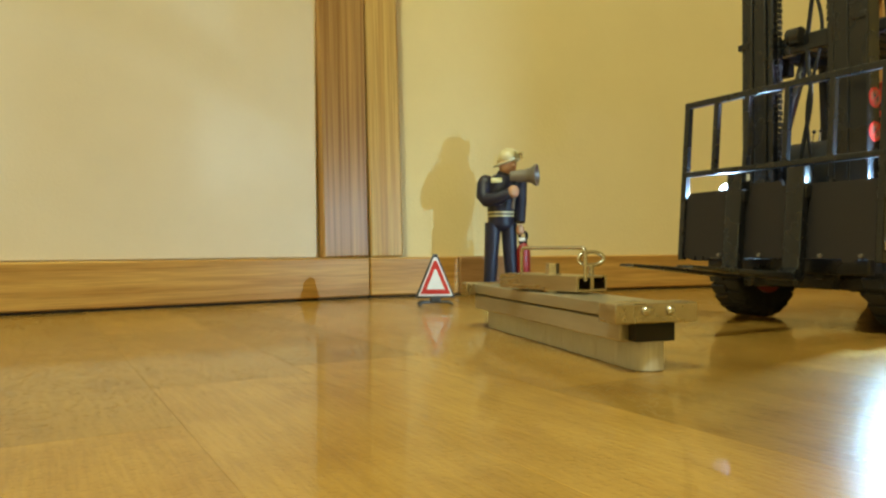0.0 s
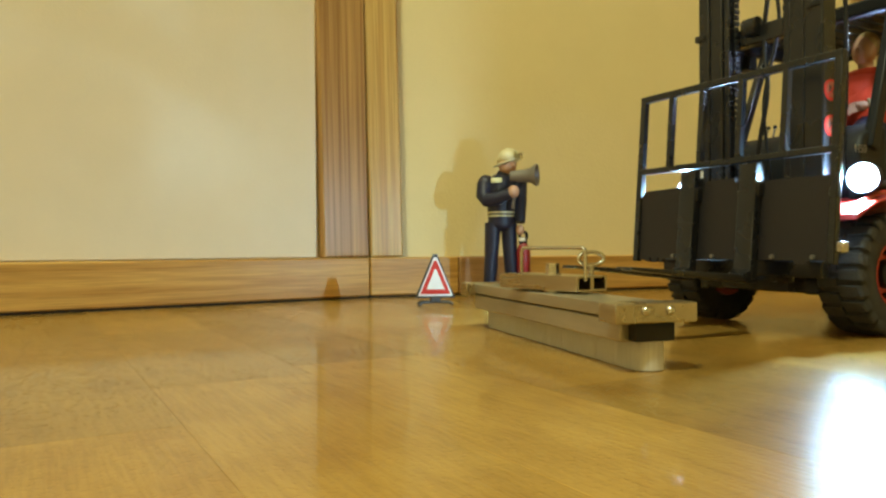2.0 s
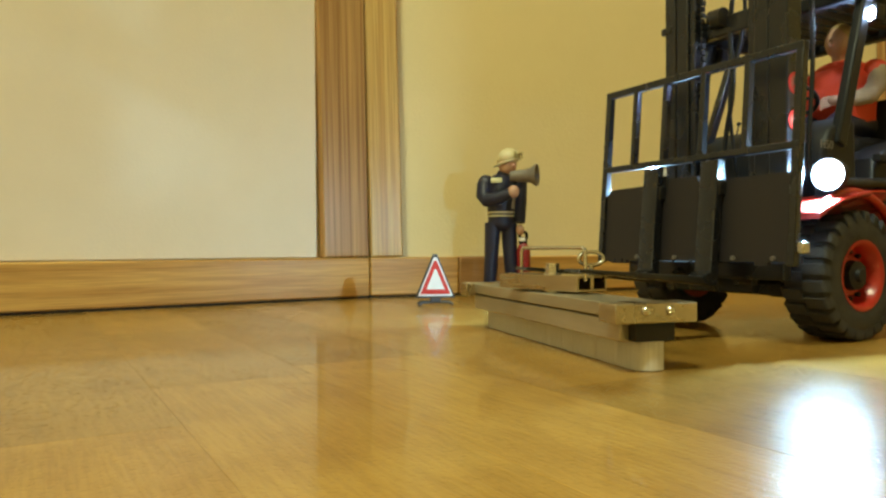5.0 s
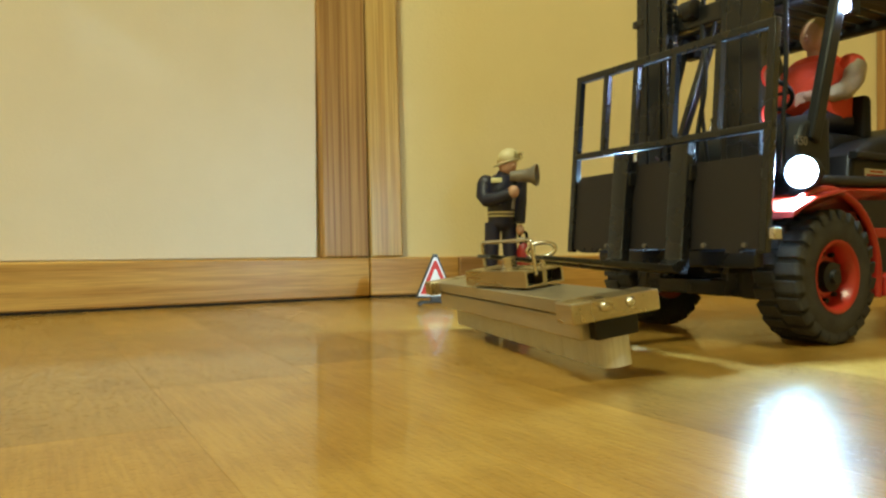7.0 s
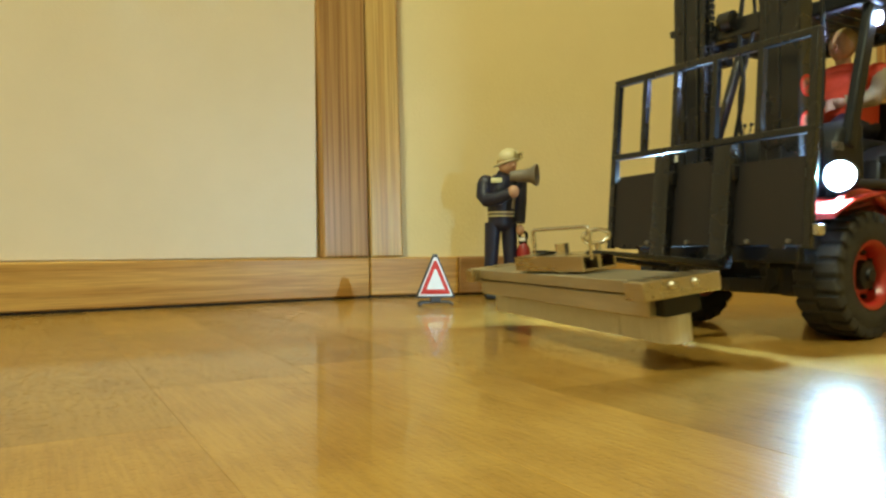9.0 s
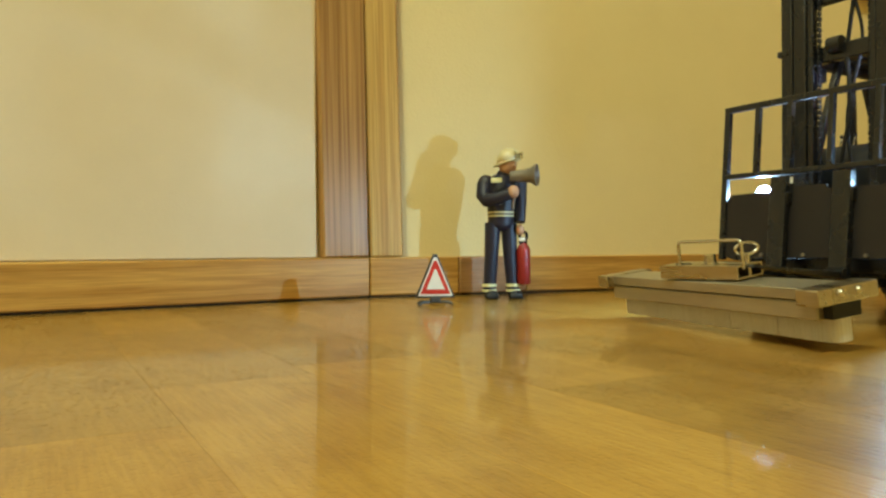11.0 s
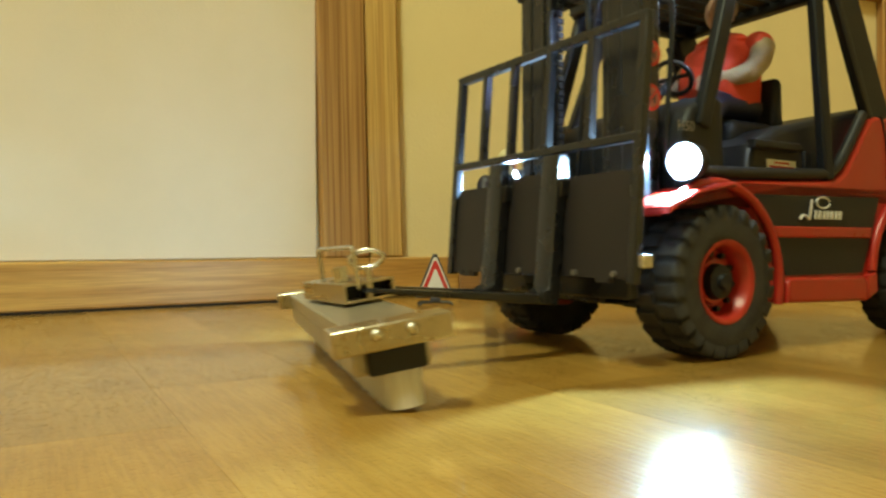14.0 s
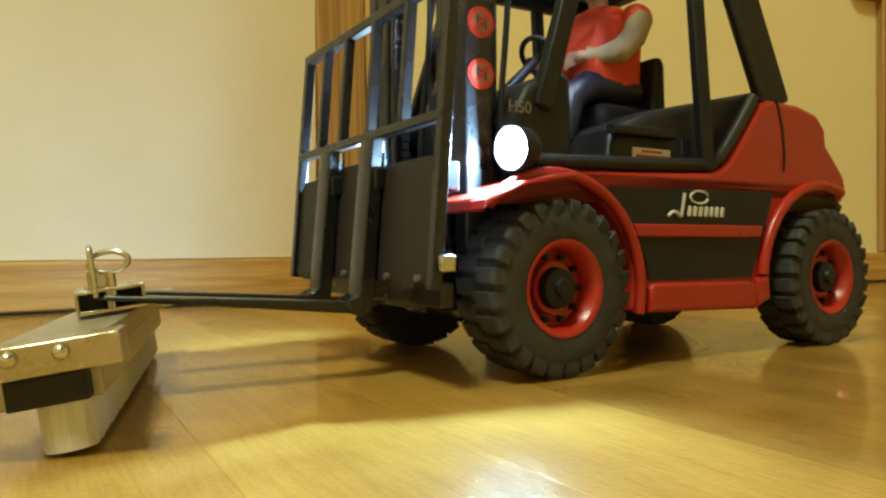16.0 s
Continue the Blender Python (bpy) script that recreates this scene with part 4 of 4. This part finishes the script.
def build_sign():
    """Folding warning triangle on crossed feet."""
    s = thing("warning_triangle", "red and white toy warning triangle on dark feet", "warning sign", pose(-0.0055, 0.4900, 0, 0, 0, 8))
    z0, h, w = 0.0055, 0.0300, 0.0136

    def tri(k, y0, y1, bev=0.0):
        cz = z0 + h * 0.36
        pts = [(-w * k, cz - h * 0.36 * k), (w * k, cz - h * 0.36 * k), (0.0012 * k, cz + h * 0.64 * k), (-0.0012 * k, cz + h * 0.64 * k)]
        return prism(pts, y0, y1, bev)
    part("frame", tri(1.0, -0.0014, 0.0030, 0.0005), SIGN_DARK, s, "dark grey frame")
    part("border", tri(0.88, -0.0017, -0.0010), WHITE, s, "white border")
    part("red_triangle", tri(0.76, -0.0019, -0.0012), RED_WARN, s, "red triangle")
    part("field", tri(0.46, -0.0021, -0.0014), WHITE, s, "white field")
    part("foot_clamp", span((-0.0035, -0.003, 0.0020), (0.0035, 0.003, 0.0060), 0.0008), SIGN_DARK, s)
    for a in (28, -28):
        c, n = math.cos(radians(a)), math.sin(radians(a))
        part("foot", tube(rounded([(-0.0130 * c, -0.0130 * n, 0.0009), (-0.0110 * c, -0.0110 * n, 0.0026), (0.0110 * c, 0.0110 * n, 0.0026), (0.0130 * c, 0.0130 * n, 0.0009)], 0.001), 0.0009, 8), SIGN_DARK, s)


build_sign()


# ---- parquet strips, each a block of its own ----
def build_parquet():
    wide, d, nrm = 0.0479, Vector((0.5, -0.866, 0)), Vector((0.866, 0.5, 0))
    lengths = (0.170, 0.212, 0.148)
    meshes = []
    for n in lengths:
        meshes.append(mesh_of("parquet_strip", [(span((-n / 2 + 0.00002, -wide / 2 + 0.00002, -0.008), (n / 2 - 0.00002, wide / 2 - 0.00002, 0.0), 0.00007), PARQUET)]))
    rng = random.Random(11)
    made = 0
    turn = math.degrees(math.atan2(d.y, d.x))
    for row in range(-19, 26):
        n0 = 0.0297 - wide / 2 + row * wide
        t = -0.169 - 0.170 * 6 + (0 if row == 0 else rng.uniform(0, 0.15))
        while t < 0.75:
            k = 0 if row == 0 else rng.randrange(3)
            c = nrm * n0 + d * (t + lengths[k] / 2)
            t += lengths[k]
            if -0.75 < c.x < 1.0 and -0.15 < c.y < 1.15 and made < 300:
                ob = new("parquet_strip", meshes[k])
                ob.parent = FLOOR
                ob.matrix_basis = pose(c.x, c.y, 0, 0, 0, turn + (180 if rng.random() < 0.5 else 0))
                made += 1


build_parquet()


# ---- what moves ----
DRIVE = [(0.0, 0.1980, 0.3730), (1.0, 0.1980, 0.3728), (1.35, 0.1962, 0.3719), (1.5, 0.1921, 0.3697), (2.0, 0.1684, 0.3563), (2.5, 0.1653, 0.3541), (3.0, 0.1617, 0.3522), (3.3, 0.1562, 0.3492),
         (4.2, 0.1500, 0.3452), (5.0, 0.1465, 0.3428), (5.5, 0.1406, 0.3391), (6.0, 0.1306, 0.3331), (6.5, 0.1292, 0.3310), (7.0, 0.1290, 0.3312), (7.5, 0.1311, 0.3338), (8.5, 0.1321, 0.3354),
         (9.0, 0.1526, 0.3474), (9.5, 0.1850, 0.3600), (9.9, 0.2080, 0.3735), (10.5, 0.2270, 0.3865), (11.2, 0.2260, 0.3880), (11.8, 0.2070, 0.3785), (12.0, 0.1978, 0.3715), (12.5, 0.1697, 0.3490),
         (13.0, 0.1376, 0.3313), (13.5, 0.1054, 0.3160), (14.0, 0.0690, 0.2940), (14.5, 0.0347, 0.2742), (15.0, 0.0063, 0.2586), (16.0, 0.0063, 0.2584)]
HEADING = [(0.0, -150.4), (3.0, -150.65), (5.5, -151.3), (6.5, -150.4), (7.5, -149.7), (9.5, -149.2), (12.0, -148.5), (13.5, -148.3), (14.5, -149.1), (16.0, -148.8)]
LIFT = [(0.0, 0.0039), (5.5, 0.0034), (6.1, 0.0034), (6.5, 0.0053), (7.0, 0.0088), (7.5, 0.0103), (9.9, 0.0104), (11.8, -0.0012), (12.5, -0.0018), (13.5, -0.0006), (16.0, 0.0)]
BRUSH_AHEAD = [(5.5, 0.1265), (6.0, 0.1260), (7.0, 0.1272), (9.0, 0.1283), (9.9, 0.1283), (11.8, 0.1305), (14.0, 0.1330), (16.0, 0.1338)]
BRUSH_TURN = [(5.5, 258.6), (7.0, 257.9), (8.0, 257.9), (9.0, 259.0), (9.9, 259.5), (11.8, 257.0), (16.0, 256.0)]
BRUSH_UP = [(6.1, 0.0), (6.5, 0.0006), (7.0, 0.0028), (7.5, 0.0070), (8.5, 0.0072), (9.2, 0.0082), (9.9, 0.0083), (11.6, 0.0)]
BRUSH_ROCK = [(5.3, 0.0), (5.5, -5.0), (6.0, -8.0), (6.5, -8.0), (7.0, -8.0), (7.5, -8.0), (9.9, -6.0), (11.8, -8.5), (13.5, -8.5), (14.0, -8.5), (16.0, -8.0)]
BRACKET_TURN = [(0.0, 0.0, 0.0), (5.0, 0.0, 0.0), (5.8, -10.0, 0.0), (12.6, -10.0, 0.0), (13.8, -10.0, -0.0030), (16.0, -10.0, -0.0040)]


def at(table, t):
    return float(np.interp(t, [r[0] for r in table], [r[1] for r in table]))


def motions():
    truck_rows, lift_rows, brush_rows, rolled = [], [], [], []
    way, last = 0.0, None
    for t, x, y in DRIVE:
        yaw = at(HEADING, t)
        m = pose(x, y, 0, 0, 0, yaw)
        truck_rows.append((t, m))
        lift_rows.append((t, pose(0, 0, at(LIFT, t))))
        if last is not None:
            way += (x - last[0]) * math.cos(radians(yaw)) + (y - last[1]) * math.sin(radians(yaw))
        last = (x, y)
        rolled.append((t, way))
        if t <= 5.0:
            brush_rows.append((t, pose(0.0662, 0.2262, 0, 0, 0, 107.2)))
        else:
            rel = pose(at(BRUSH_AHEAD, t), 0.0640, at(BRUSH_UP, t), 0, 0, at(BRUSH_TURN, t))
            brush_rows.append((t, m @ rel @ pose(0, 0, 0.0145, at(BRUSH_ROCK, t), 0, 0) @ pose(0, 0, -0.0140)))
            if t == 5.5:
                brush_rows.insert(-1, (5.3, pose(0.0662, 0.2262, 0, 0, 0, 107.2)))
    walk(TRUCK, truck_rows)
    walk(DRIVER, truck_rows)
    walk(CARRIAGE, lift_rows)
    walk(BRUSH, brush_rows)
    walk(BRACKET, [(t, Matrix.Translation((0, slide, 0)) @ BRACKET_SEAT @ pose(0, 0, 0, 0, 0, a)) for t, a, slide in BRACKET_TURN])
    for wheel, x in WHEELS:
        c = wheel.matrix_basis.translation.copy()
        walk(wheel, [(t, Matrix.Translation(c) @ Matrix.Rotation(w / WHEEL_R, 4, "Y")) for t, w in rolled])


motions()
